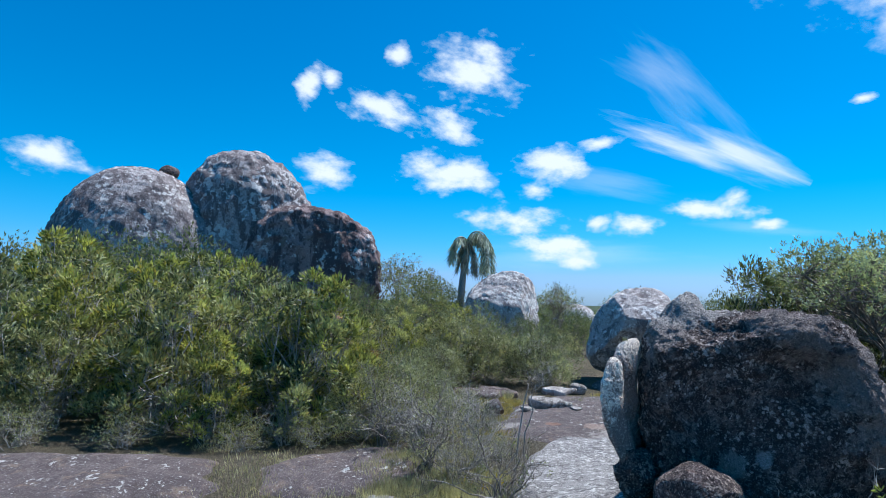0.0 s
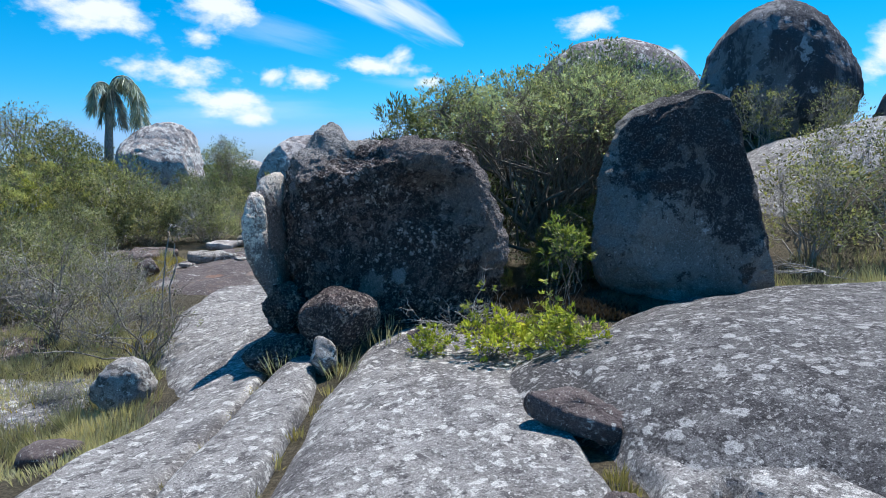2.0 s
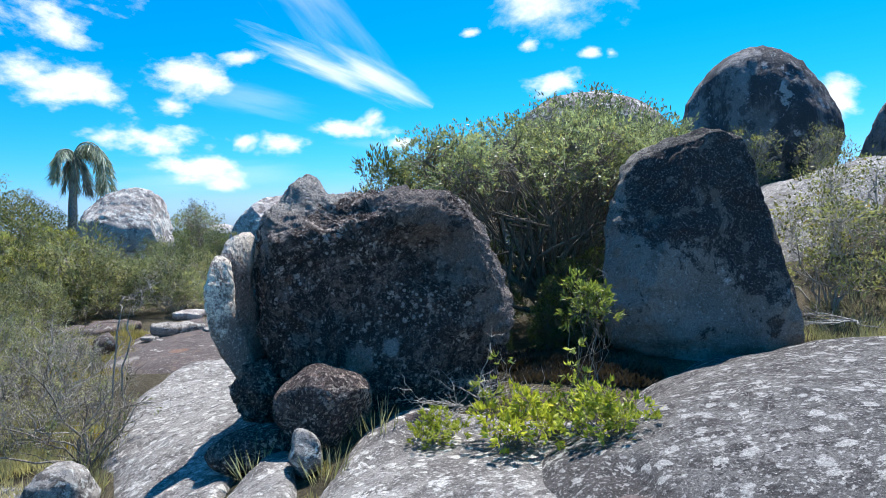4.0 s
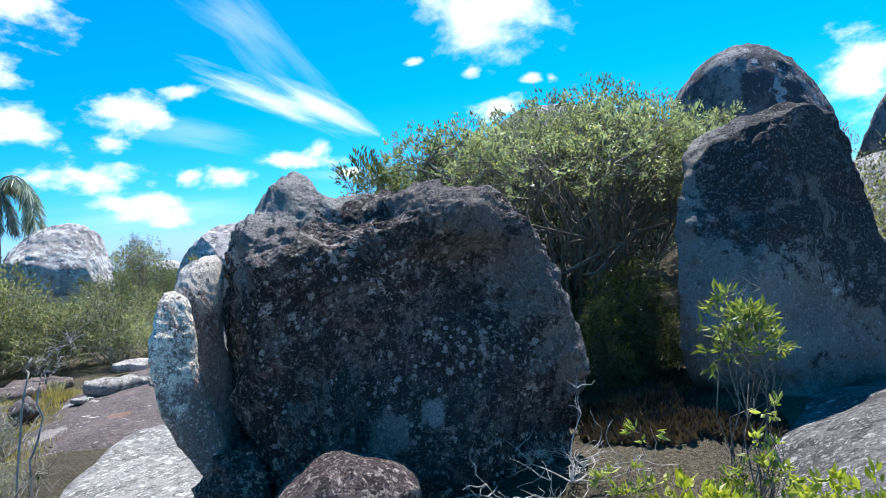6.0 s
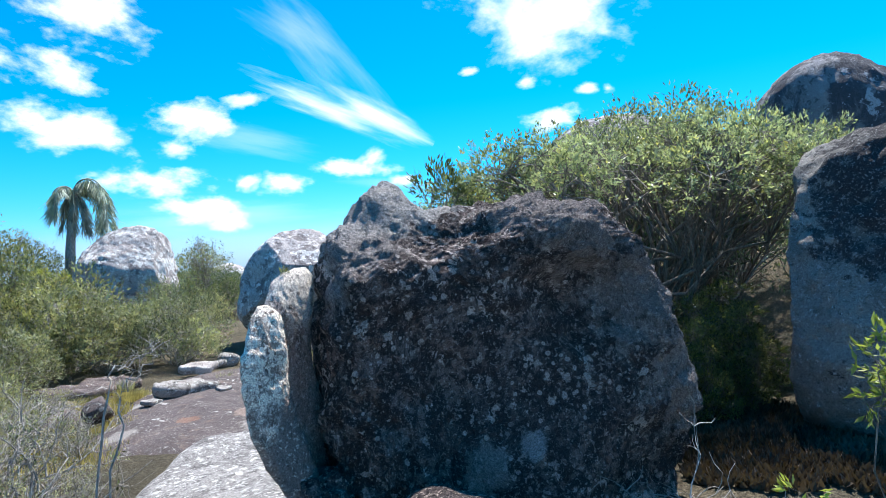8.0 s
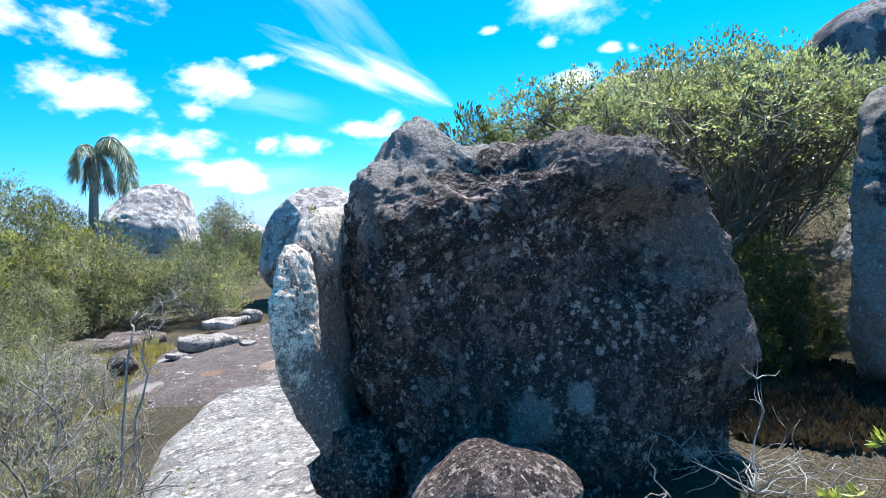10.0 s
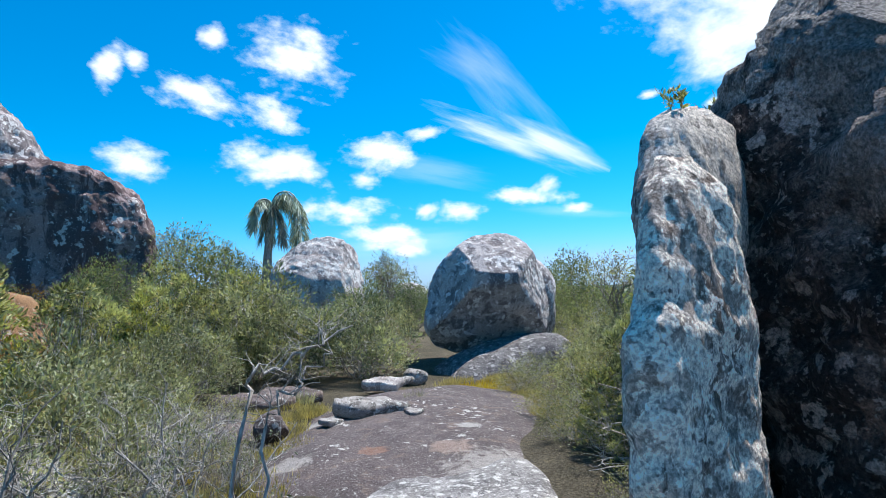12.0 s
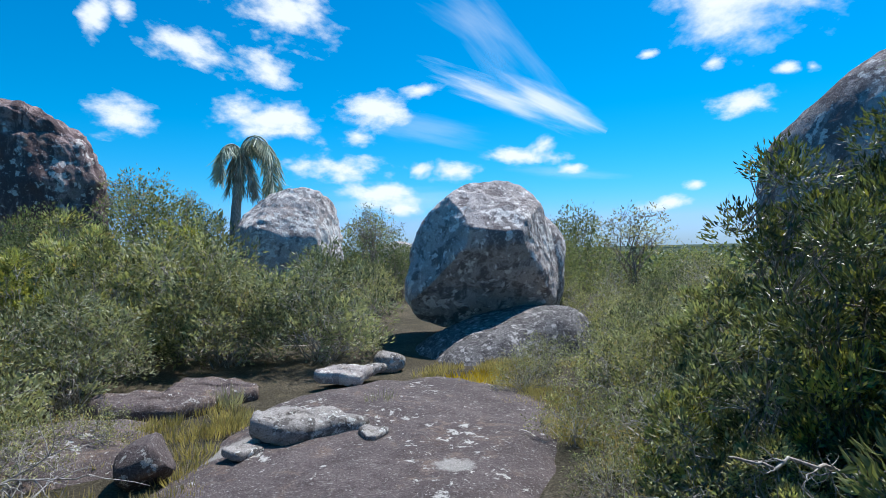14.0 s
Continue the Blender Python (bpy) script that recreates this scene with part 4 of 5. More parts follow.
# thicket left of the path
olive = plant("shrub", "olive-green leafy shrub in the dense thicket", "shrub", 11, 2.2, 2.3, 34, 26, 9, 0.085, 0.033, OLIVE, TWIG, 0.015, 0.05, 0.2, 0.4, 0.6, group="thicket shrubs", twig_share=0.3, tight=0.035)
spots(olive, "", (-2.5, 10.5, 1.08, 0), (-4.5, 10.5, 1.15, 70), (-6.4, 10.2, 0.8, 140), (-8.1, 10.8, 1.3, 200), (-3.5, 12.4, 1.25, 250), (-5.6, 12.8, 1.2, 300),
      (-7.8, 13.2, 1.4, 30), (-1.9, 12.6, 0.9, 100), (-10.5, 12.4, 1.4, 170), (-1.6, 15.4, 0.85, 10), (-0.2, 16.8, 0.8, 160), (-0.9, 18.9, 1.0, 280), (-4.2, 15.0, 0.75, 60), (-6.6, 16.2, 1.5, 110),
      (-10, 16.5, 1.7, 220), (-13, 14.5, 1.6, 290), (-2.2, 18.5, 0.75, 330), (-5.0, 19.5, 1.1, 15))
lime = plant("shrub", "yellow-green shrub catching the sun in the thicket", "shrub", 12, 1.9, 2.4, 30, 26, 9, 0.09, 0.036, LIME, TWIG, 0.016, 0.04, 0.2, 0.4, 0.6, group="thicket shrubs", shell=0.75, twig_share=0.3, tight=0.035)
spots(lime, "", (-3.5, 9.75, 0.7, 0), (-2.1, 10.8, 1.12, 230), (-5.3, 11.4, 1.2, 80), (-2.7, 11.5, 0.95, 150), (-7.0, 11.6, 1.1, 210), (-4.7, 13.7, 1.3, 260), (-8.9, 14.6, 1.5, 330), (-3.4, 17.6, 0.7, 40), (-0.9, 16.3, 0.7, 190), (0.5, 19.0, 0.85, 250), (-2.4, 14.2, 0.75, 310), (-11.5, 10.8, 1.3, 120), (-1.4, 11.4, 0.6, 60), (-9.5, 9.9, 0.9, 20))
grey = plant("shrub", "grey-green fine-leaved shrub with pale twigs", "shrub", 13, 2.4, 1.6, 32, 30, 8, 0.077, 0.029, GREYG, TWIG, 0.012, 0.0, 0.27, 0.5, 0.5, group="thicket shrubs", twig_share=0.25)
spots(grey, "", (2.75, 17.2, 1.0, 0), (1.4, 17.3, 0.9, 145), (0.8, 18.0, 1.25, 60), (-0.8, 11.6, 0.8, 120), (-0.2, 15.5, 0.8, 180), (-1.2, 10.3, 0.7, 300), (3.0, 19.8, 0.75, 30), (1.2, 20.4, 0.9, 90), (-0.45, 10.9, 0.55, 20), (4.2, 22.5, 0.75, 200), (-0.6, 13.6, 0.7, 75), (5.6, 13.3, 0.55, 10), (6.6, 14.6, 0.65, 130), (5.2, 11.9, 0.45, 230), (7.6, 16.6, 0.55, 290), (8.6, 15.2, 0.6, 35))
forest = plant("shrub", "dark green rounded shrub on the slope behind", "shrub", 14, 3.0, 2.6, 24, 36, 7, 0.105, 0.042, FOREST, BARK, 0.025, 0.0, 0.38, group="slope shrubs", twig_share=0.12, tight=0.09)
spots(forest, "", (-1.6, 23.5, 0.8, 0), (-3.2, 22, 0.75, 70), (0.4, 24.8, 0.62, 130), (-1.2, 26.5, 1.15, 210), (3.4, 25.2, 0.6, 260), (5.6, 25.5, 0.7, 310), (-6.5, 23.5, 0.95, 20), (-9.5, 22, 1.5, 60), (-12.5, 22.5, 1.5, 100), (-15.5, 21, 1.5, 150), (-18.5, 23.0, 1.6, 200), (7.8, 25.5, 0.75, 250), (9.5, 23, 0.75, 300), (6.0, 33, 1.1, 340), (9.2, 31, 1.1, 40), (-3.9, 26.8, 0.8, 80), (12.5, 28, 1.1, 120), (10.2, 19.5, 0.45, 33), (8.4, 21.0, 0.5, 77), (-0.2, 30, 0.95, 160))
rust = plant("shrub", "rust-brown half-dry shrub in the thicket", "shrub", 15, 1.6, 1.5, 14, 22, 7, 0.06, 0.028, RUST, BARK, 0.015, 0.05, 0.36, group="thicket shrubs")
spots(rust, "", (-3.4, 14.0, 0.9, 0), (-1.5, 12.3, 0.85, 100), (-3.4, 18.0, 1.2, 200), (-0.9, 12.4, 0.5, 40))

# the grey twiggy shrubs between path and thicket
def gnarl(rng, a, d, length, n=9, kink=0.35, rise=0.0):
    """A crooked line that wanders from a along d."""
    p = [np.asarray(a, float)]
    d = np.asarray(d, float) / (np.linalg.norm(d) + 1e-9)
    for _ in range(n - 1):
        d = d + rng.normal(0, kink, 3) * np.array([1, 1, 0.7]) + np.array([0, 0, rise])
        d /= np.linalg.norm(d)
        p.append(p[-1] + d * length / (n - 1))
    return np.array(p)


def dry_shrub(label, seed, limbs, reach, green, thick=0.012, lean=(0.25, 0.9), wood=TWIG, leaves=GREYG):
    """A half-dead shrub: crooked limbs that fork twice into twigs, with few leaves left."""
    rng = np.random.default_rng(seed)
    root = new("dry_shrub")
    fine, at, along = [], [], []
    for k in range(limbs):
        a = k * 2.4 + rng.uniform(-0.4, 0.4)
        out = rng.uniform(*lean)
        L = reach * rng.uniform(0.6, 1.1)
        p = gnarl(rng, (rng.normal(0, 0.06), rng.normal(0, 0.06), -0.05), (math.cos(a) * out, math.sin(a) * out, 1), L, 12, 0.3, 0.06)
        part("limb", mesh_of("limb", *tube(p, np.linspace(thick * rng.uniform(0.7, 1.2), thick * 0.3, 12), 5), wood, True), root)
        for m in range(7):
            i = rng.integers(3, 10)
            q = gnarl(rng, p[i], p[i] - p[i - 1] + rng.normal(0, 0.09, 3), L * rng.uniform(0.2, 0.42), 7, 0.42, 0.06)
            fine.append(tube(q, np.linspace(thick * 0.42, thick * 0.16, 7), 3))
            for _ in range(5):
                i2 = rng.integers(2, 7)
                s = gnarl(rng, q[i2], q[i2] - q[i2 - 1] + rng.normal(0, 0.05, 3), L * rng.uniform(0.07, 0.18), 4, 0.35, 0.05)
                fine.append(tube(s, np.linspace(thick * 0.2, thick * 0.08, 4), 3))
                if rng.random() < green:
                    at.append(s[rng.integers(1, 4, 9)] + rng.normal(0, 0.02, (9, 3)))
                    along.append(np.repeat((s[-1] - s[0])[None] / (np.linalg.norm(s[-1] - s[0]) + 1e-9), 9, 0))
    part("twig", mesh_of("twig", *joined(fine), wood, True), root, kind="stuff")
    part("foliage", mesh_of("foliage", *leaves_at(rng, np.concatenate(at), np.concatenate(along), 0.045, 0.016, 0.6, 0.3), leaves), root, kind="stuff")
    return tagged(root, label, "shrub", "dry shrubs")


dry = dry_shrub("half-dead grey shrub of crooked bare branches", 16, 11, 1.35, 0.2, 0.013)
spots(dry, "", (0.2, 8.25, 0.6, 0), (0.5, 9.7, 0.9, 210), (-0.3, 9.6, 1.0, 330))
dry2 = dry_shrub("grey shrub with bare twigs and small leaves", 19, 15, 1.3, 0.3, 0.01)
spots(dry2, "", (0.85, 10.9, 0.6, 40), (0.05, 10.5, 0.95, 160), (-0.1, 6.95, 0.35, 250), (0.35, 11.9, 0.7, 20), (0.45, 8.6, 0.6, 280), (-1.2, 10.2, 0.9, 190), (-2.4, 9.7, 0.7, 130), (0.9, 9.2, 0.4, 10))
stems = dry_shrub("thin upright shrub of dark bare stems, few leaves", 20, 12, 1.35, 0.1, 0.012, (0.08, 0.5), STEM, OLIVE)
spots(stems, "", (0.66, 7.15, 0.9, 0), (-0.1, 8.5, 1.0, 240), (-0.9, 9.6, 1.1, 60))


def bare_limb(label, seed, points, thick):
    """One long crooked dead limb through a few bends, with forked twigs along it."""
    rng = np.random.default_rng(seed)
    root = new("bare_branch")
    pts = np.array(points, float)
    t = np.linspace(0, len(pts) - 1, 22)
    p = np.stack([np.interp(t, np.arange(len(pts)), pts[:, i]) for i in range(3)], 1)
    p[1:-1] += rng.normal(0, 0.017, (20, 3))
    base = p[0].copy()
    p -= base
    part("limb", mesh_of("limb", *tube(p, np.linspace(thick, thick * 0.35, 22), 6), TWIG, True), root)
    fine = []
    for m in range(9):
        i = rng.integers(7, 22)
        q = gnarl(rng, p[i], p[i] - p[i - 2] + rng.normal(0, 0.06, 3), rng.uniform(0.06, 0.2), 7, 0.3, -0.01)
        fine.append(tube(q, np.linspace(thick * 0.32, thick * 0.12, 7), 4))
        for _ in range(3):
            k = rng.integers(2, 7)
            s = gnarl(rng, q[k], q[k] - q[k - 1] + rng.normal(0, 0.03, 3), rng.uniform(0.05, 0.14), 4, 0.3)
            fine.append(tube(s, np.linspace(thick * 0.2, thick * 0.08, 4), 3))
    part("twig", mesh_of("twig", *joined(fine), TWIG, True), root, kind="stuff")
    root.matrix_basis = pose(*base)
    return tagged(root, label, "branch", "dead branches")


bare_limb("long crooked dead branch rising over the path", 81, [(0.9, 7.65, 0.1), (0.98, 7.7, 0.9), (1.07, 7.75, 1.28), (1.1, 7.75, 1.35), (1.19, 7.75, 1.38), (1.27, 7.75, 1.42), (1.34, 7.76, 1.45), (1.45, 7.78, 1.5)], 0.0095)
bare_limb("lower dead branch leaning to the path", 82, [(1.0, 7.7, 0.05), (1.08, 7.72, 0.8), (1.14, 7.75, 1.18), (1.18, 7.75, 1.26), (1.24, 7.75, 1.29), (1.3, 7.75, 1.33), (1.37, 7.76, 1.4)], 0.0085)
bare_limb("bleached dead branch sprawling over low scrub", 83, [(4.65, 9.9, 0.0), (4.5, 9.9, 0.4), (4.35, 9.88, 0.62), (4.1, 9.85, 0.72), (3.8, 9.8, 0.8), (3.55, 9.75, 0.85)], 0.014)
bare_limb("forked dead branch sprawling towards the path", 84, [(4.6, 9.95, 0.0), (4.42, 9.9, 0.5), (4.1, 9.8, 0.6), (3.8, 9.7, 0.6), (3.5, 9.6, 0.55)], 0.012)

# the tree behind the big boulder
tree = plant("tree", "broad spreading tree with a dense green crown", "tree", 21, 5.4, 3.5, 74, 60, 12, 0.054, 0.02, CANOPY, BARK, 0.034, 0.6, 0.19, 0.8, 0.25, ("trunk", "crown"), 0.75, twig_share=0.3, tight=0.022)
tree.matrix_basis = pose(6.7, 8.1, ground_at(6.7, 8.1) - 0.1, 0, 0, -20) @ Matrix.Diagonal((0.96, 0.85, 0.97, 1))
small_tree = plant("tree", "small leafy tree against the dark boulder", "tree", 22, 2.6, 2.4, 34, 52, 11, 0.048, 0.018, CANOPY, BARK, 0.028, 0.3, 0.3, 0.6, 0.35, ("trunk", "crown"), 0.3, group="trees by the boulders", tight=0.045)
spots(small_tree, "", (8.6, 9.0, 1.6, 0), (10.8, 9.8, 1.1, 60), (12.6, 11.6, 0.95, 120), (10.6, 12.5, 1.0, 220), (13.6, 13.6, 1.0, 300))
# glossy shrubs beside the path
glossy = plant("shrub", "dark glossy-leaved shrub crowding the path", "shrub", 23, 2.0, 2.9, 46, 40, 7, 0.085, 0.026, GLOSSY, BARK, 0.018, 0.0, 0.28, 0.45, 0.6, group="glossy shrubs", tight=0.03, twig_share=0.25)
spots(glossy, "", (5.6, 10.8, 0.66, 80), (6.0, 11.9, 0.8, 150), (6.8, 10.2, 1.0, 220), (7.6, 12.2, 0.95, 300))
# low dark shrubs added to fill the shaded gap; no plants are known there
for gx, gy, gs, gt in [(4.95, 7.35, 0.36, 30), (4.5, 7.9, 0.45, 250), (5.4, 6.5, 0.3, 10), (5.95, 6.45, 0.32, 60)]:
    copy_thing(glossy, stand(glossy, gx, gy, gs / glossy.scale[0], gt))
for gx, gy, gs, gt, gh in [(4.5, 8.95, 0.8, 200, 0.97), (5.3, 9.5, 0.8, 40, 0.95), (4.75, 10.3, 0.55, 120, 0.6), (5.0, 8.2, 0.5, 300, 0.45), (4.7, 7.3, 0.4, 70, 0.35), (6.1, 7.0, 0.5, 250, 0.36), (6.8, 7.2, 0.6, 20, 0.4)]:
    copy_thing(glossy, stand(glossy, gx, gy, gs / glossy.scale[0], gt, gh / glossy.scale[0]))
scrub = plant("shrub", "low tangled grey-green scrub beside the path", "shrub", 24, 1.6, 0.85, 22, 26, 7, 0.045, 0.017, OLIVE, TWIG, 0.01, 0.0, 0.34, 0.7, 0.35, bare=0.4, group="low scrub", twig_share=0.35)
spots(scrub, "", (4.15, 10.5, 0.7, 0), (4.7, 11.7, 0.8, 60), (5.1, 13.0, 0.85, 130), (5.8, 14.2, 0.9, 200), (3.6, 9.1, 0.5, 270), (6.6, 14.8, 1.0, 320), (7.8, 15.8, 1.0, 20), (4.5, 9.7, 0.65, 220), (6.6, 13.2, 1.1, 90), (0.3, 11.4, 0.55, 10), (0.1, 12.9, 0.6, 110), (0.55, 13.5, 0.5, 200), (-1.9, 9.5, 0.55, 30), (-2.9, 9.2, 0.6, 90), (-4.6, 9.2, 0.7, 150), (-6.2, 9.2, 0.75, 210), (-7.8, 9.4, 0.8, 270), (-0.6, 10.4, 0.5, 330), (7.4, 17.6, 0.9, 50), (8.6, 18.6, 1.1, 110), (4.4, 12.4, 0.55, 30), (4.75, 14.4, 0.6, 80), (5.4, 15.3, 0.6, 140), (6.0, 12.3, 0.9, 260), (4.0, 11.2, 0.45, 300), (7.0, 16.2, 0.8, 10), (8.2, 14.4, 1.1, 190), (9.4, 17.6, 1.0, 70), (6.9, 19.5, 0.8, 0), (9.8, 20.5, 1.3, 40), (11.2, 19.2, 1.3, 100), (10.6, 17.4, 1.2, 160), (12.6, 21.5, 1.5, 220), (8.2, 20.2, 1.1, 300), (11.4, 23.5, 1.6, 20), (13.6, 19.0, 1.4, 260), (9.6, 24.5, 1.5, 180), (14.5, 24.0, 1.7, 60))
side = plant("shrub", "straggly shrub beside the leaning boulder", "shrub", 25, 1.5, 1.6, 18, 22, 7, 0.06, 0.026, OLIVE, TWIG, 0.014, 0.05, 0.34, 0.7, 0.3, bare=0.25, group="shrubs by the leaning boulder", twig_share=0.6)
spots(side, "", (8.8, 5.2, 1.0, 0), (9.5, 4.4, 1.0, 90), (10.4, 5.8, 1.0, 180), (13.8, 9.4, 1.0, 40), (14.6, 8.2, 0.8, 130))

for gx, gy, gs, gt in [(4.55, 10.7, 0.55, 20), (5.3, 11.7, 0.6, 140), (4.2, 10.15, 0.32, 260), (6.1, 12.9, 0.6, 80)]:
    copy_thing(olive, stand(olive, gx, gy, gs / olive.scale[0], gt))
for gx, gy, gs, gt in [(4.3, 11.0, 0.3, 40), (4.9, 10.2, 0.55, 200)]:
    copy_thing(lime, stand(lime, gx, gy, gs / lime.scale[0], gt))

# small plants rooted on the boulder
sprig = plant("sprig", "small leafy sprig rooted on the rock", "sprig", 34, 0.17, 0.15, 6, 4, 6, 0.035, 0.012, OLIVE, BARK, 0.003, 0.1, 0.5, 0.4, 0.6, group="sprigs", twig_share=0.8, tight=0.006)
sprig.matrix_basis = pose(2.42, 6.9, 2.0, 0, 0, 20) @ Matrix.Diagonal((0.7, 0.7, 0.95, 1))
copy_thing(sprig, pose(1.86, 6.35, 1.92, 0, 0, 250) @ Matrix.Diagonal((0.55, 0.55, 0.4, 1)))

# bright saplings on the shelf
sap = plant("sapling", "bright yellow-green sapling on the granite shelf", "sapling", 31, 0.72, 0.46, 17, 8, 9, 0.06, 0.026, BRIGHT, BARK, 0.006, 0.1, 0.4, 0.55, 0.2, group="saplings", twig_share=0.7, tight=0.012)
sap.matrix_basis = stand(sap, 2.97, 4.08, 0.8, 0, None, 0.56)
for gx, gy, gz, gs, gt in [(2.66, 4.55, 0.5, 0.55, 100), (3.27, 3.62, 0.66, 0.75, 200), (3.35, 4.15, 0.58, 0.5, 60)]:
    copy_thing(sap, stand(sap, gx, gy, gs / sap.scale[0], gt, None, gz))
tall_sap = plant("sapling", "slender tall sapling with narrow bright leaves", "sapling", 32, 0.46, 1.25, 11, 7, 9, 0.058, 0.019, YOUNG, BARK, 0.006, 0.66, 0.45, 0.6, 0.3, foot=0.04, group="saplings", twig_share=0.7, tight=0.015)
tall_sap.matrix_basis = stand(tall_sap, 3.8, 4.3, 0.93, 0)
tall_sap2 = plant("sapling", "thin sapling with few leaf clusters", "sapling", 33, 0.5, 0.75, 8, 4, 8, 0.055, 0.021, YOUNG, BARK, 0.005, 0.3, 0.3, 0.55, 0.2, foot=0.05, group="saplings", twig_share=0.8, tight=0.01)
tall_sap2.matrix_basis = stand(tall_sap2, 3.4, 4.0, 0.8, 0, None, 0.6)
copy_thing(tall_sap2, stand(tall_sap2, 3.0, 4.35, 0.75 / 0.8, 90, None, 0.55))


def dead_branch(label, at, seed, reach, count, turn=0.0, lift=0.3, thick=0.009):
    """A fallen, forking, crooked grey branch."""
    rng = np.random.default_rng(seed)
    root = new("dead_branch")
    fine = []
    for k in range(count):
        a = rng.uniform(-0.8, 0.8)
        p = gnarl(rng, (0, 0, 0.02), (math.cos(a), math.sin(a), lift * rng.uniform(0.1, 1)), reach * rng.uniform(0.5, 1))
        p[:, 2] = np.maximum(p[:, 2], 0.01)
        part("limb", mesh_of("limb", *tube(p, np.linspace(thick, thick * 0.33, 9), 5), TWIG, True), root)
        for m in range(6):
            i = rng.integers(2, 9)
            q = gnarl(rng, p[i], p[i] - p[i - 1] + rng.normal(0, 0.06, 3), reach * rng.uniform(0.15, 0.4), 5)
            q[:, 2] = np.maximum(q[:, 2], 0.01)
            fine.append(tube(q, np.linspace(0.004, 0.0015, 5), 3))
    part("twig", mesh_of("twig", *joined(fine), TWIG, True), root, kind="stuff")
    root.matrix_basis = pose(at[0], at[1], ground_at(at[0], at[1]) + at[2], 0, 0, turn)
    return tagged(root, label, "branch", "dead branches")


dead_branch("bleached dead twigs beside the saplings", (3.1, 4.9, 0.12), 41, 0.6, 10, 190, 0.2, 0.005)
dead_branch("bleached dead twigs in front of the boulder", (3.3, 5.0, 0.1), 45, 0.65, 10, 30, 0.2, 0.005)
dead_branch("bare grey branches reaching over the path", (4.2, 9.9, 0.15), 42, 0.9, 7, 200, 0.6)
dead_branch("bare grey branches inside the glossy shrub", (4.9, 10.6, 0.3), 46, 1.0, 8, 215, 0.6)
dead_branch("pale dead branch in front of the thicket", (0.3, 11.6, 0.35), 43, 0.9, 5, 30, 0.7)
dead_branch("dead branch lying in the dry shrub", (0.3, 8.2, 0.1), 44, 1.0, 4, -30, 0.4)
dead_branch("dead sticks at the foot of the leaning boulder", (7.8, 4.4, 0.25), 47, 0.9, 8, 150, 0.2)


def palm(at, tall, seed=51):
    """A feather palm: arching green fronds above, a skirt of dead ones hanging by the trunk."""
    rng = np.random.default_rng(seed)
    root = new("palm")
    n = 12
    t = np.linspace(0, 1, n)
    p = np.stack([0.35 * t ** 2, 0 * t, t * tall - 0.1], 1)
    part("trunk", mesh_of("trunk", *tube(p, 0.2 - 0.05 * t + 0.015 * np.sin(t * 60), 10), PALMB, True), root)
    s = np.linspace(0, 1, 14)
    for k in range(20):
        dead = k >= 13
        if dead:
            a, L, el = k * 2.4, rng.uniform(1.5, 2.3), radians(rng.uniform(-20, 20))
        elif k < 9:
            a, L, el = rng.uniform(-1.0, 1.0), rng.uniform(2.7, 3.5), radians(rng.uniform(52, 84))
        else:
            a, L, el = math.pi + rng.uniform(-0.8, 0.8), rng.uniform(1.7, 2.3), radians(rng.uniform(45, 80))
        drop = 1.5 if dead else 1.6
        # the frond turns over from its rise to hanging straight down
        ang = el - (el + radians(86)) * np.minimum(1, s * drop) ** 0.8
        step = L / 13
        r = np.concatenate([[0], np.cumsum(np.cos(ang[:-1]) * step)]) * (0.45 if dead else 0.9)
        z = np.concatenate([[0], np.cumsum(np.sin(ang[:-1]) * step)])
        mid = np.stack([p[-1, 0] + r * math.cos(a), r * math.sin(a), tall + z - 0.05], 1)
        m = 150
        f = rng.uniform(0.08, 1, m)
        pos = np.stack([np.interp(f, s, mid[:, i]) for i in range(3)], 1)
        sidev = np.array([-math.sin(a), math.cos(a), 0.0]) * np.where(rng.random(m) < 0.5, -1, 1)[:, None] * (0.2 if dead else 0.55)
        hang = np.array([math.cos(a) * 0.25, math.sin(a) * 0.25, -0.85])
        green = PALMD if dead else PALMG
        frond = part("frond", mesh_of("frond", *tube(mid, np.linspace(0.035, 0.01, 14), 4), green, True), root, "hanging dead grey frond" if dead else "")
        part("foliage", mesh_of("foliage", *leaves_at(rng, pos, sidev + hang, 0.6, 0.035, 0.14, 0.0), green), frond, kind="stuff")
    root.matrix_basis = pose(*at)
    return tagged(root, "tall feather palm with arching and hanging grey-green fronds", "palm")


palm((0.8, 31.0, 0.0), 5.15)


# far woods
def woods():
    rng = np.random.default_rng(61)
    vs, along = [], []
    for k in range(420):
        a = radians(rng.uniform(-60, 75))
        d = 34 + 140 * rng.random() ** 1.6
        x, y = d * math.sin(a), d * math.cos(a)
        s = rng.uniform(0.6, 1.2) * (1 + d / 160)
        if -24 < x < 7 and y < 38:
            continue
        n = 220
        c = rng.normal(0, 1, (n, 3))
        c /= np.linalg.norm(c, axis=1)[:, None]
        c *= rng.uniform(0.6, 1.0, (n, 1)) * s * np.array([[1.1, 1.1, 0.75]])
        vs.append(c + np.array([x, y, ground_at(x, y) + s * 0.45]))
        along.append(c / s)
    v, al = np.concatenate(vs), np.concatenate(along)
    ob = new("far_woods", mesh_of("far_woods", *leaves_at(rng, v, al, 0.3, 0.2, 2.0, 0.0), FOREST))
    tagged(ob, "distant dark green woodland on the plain", "woods", kind="stuff")


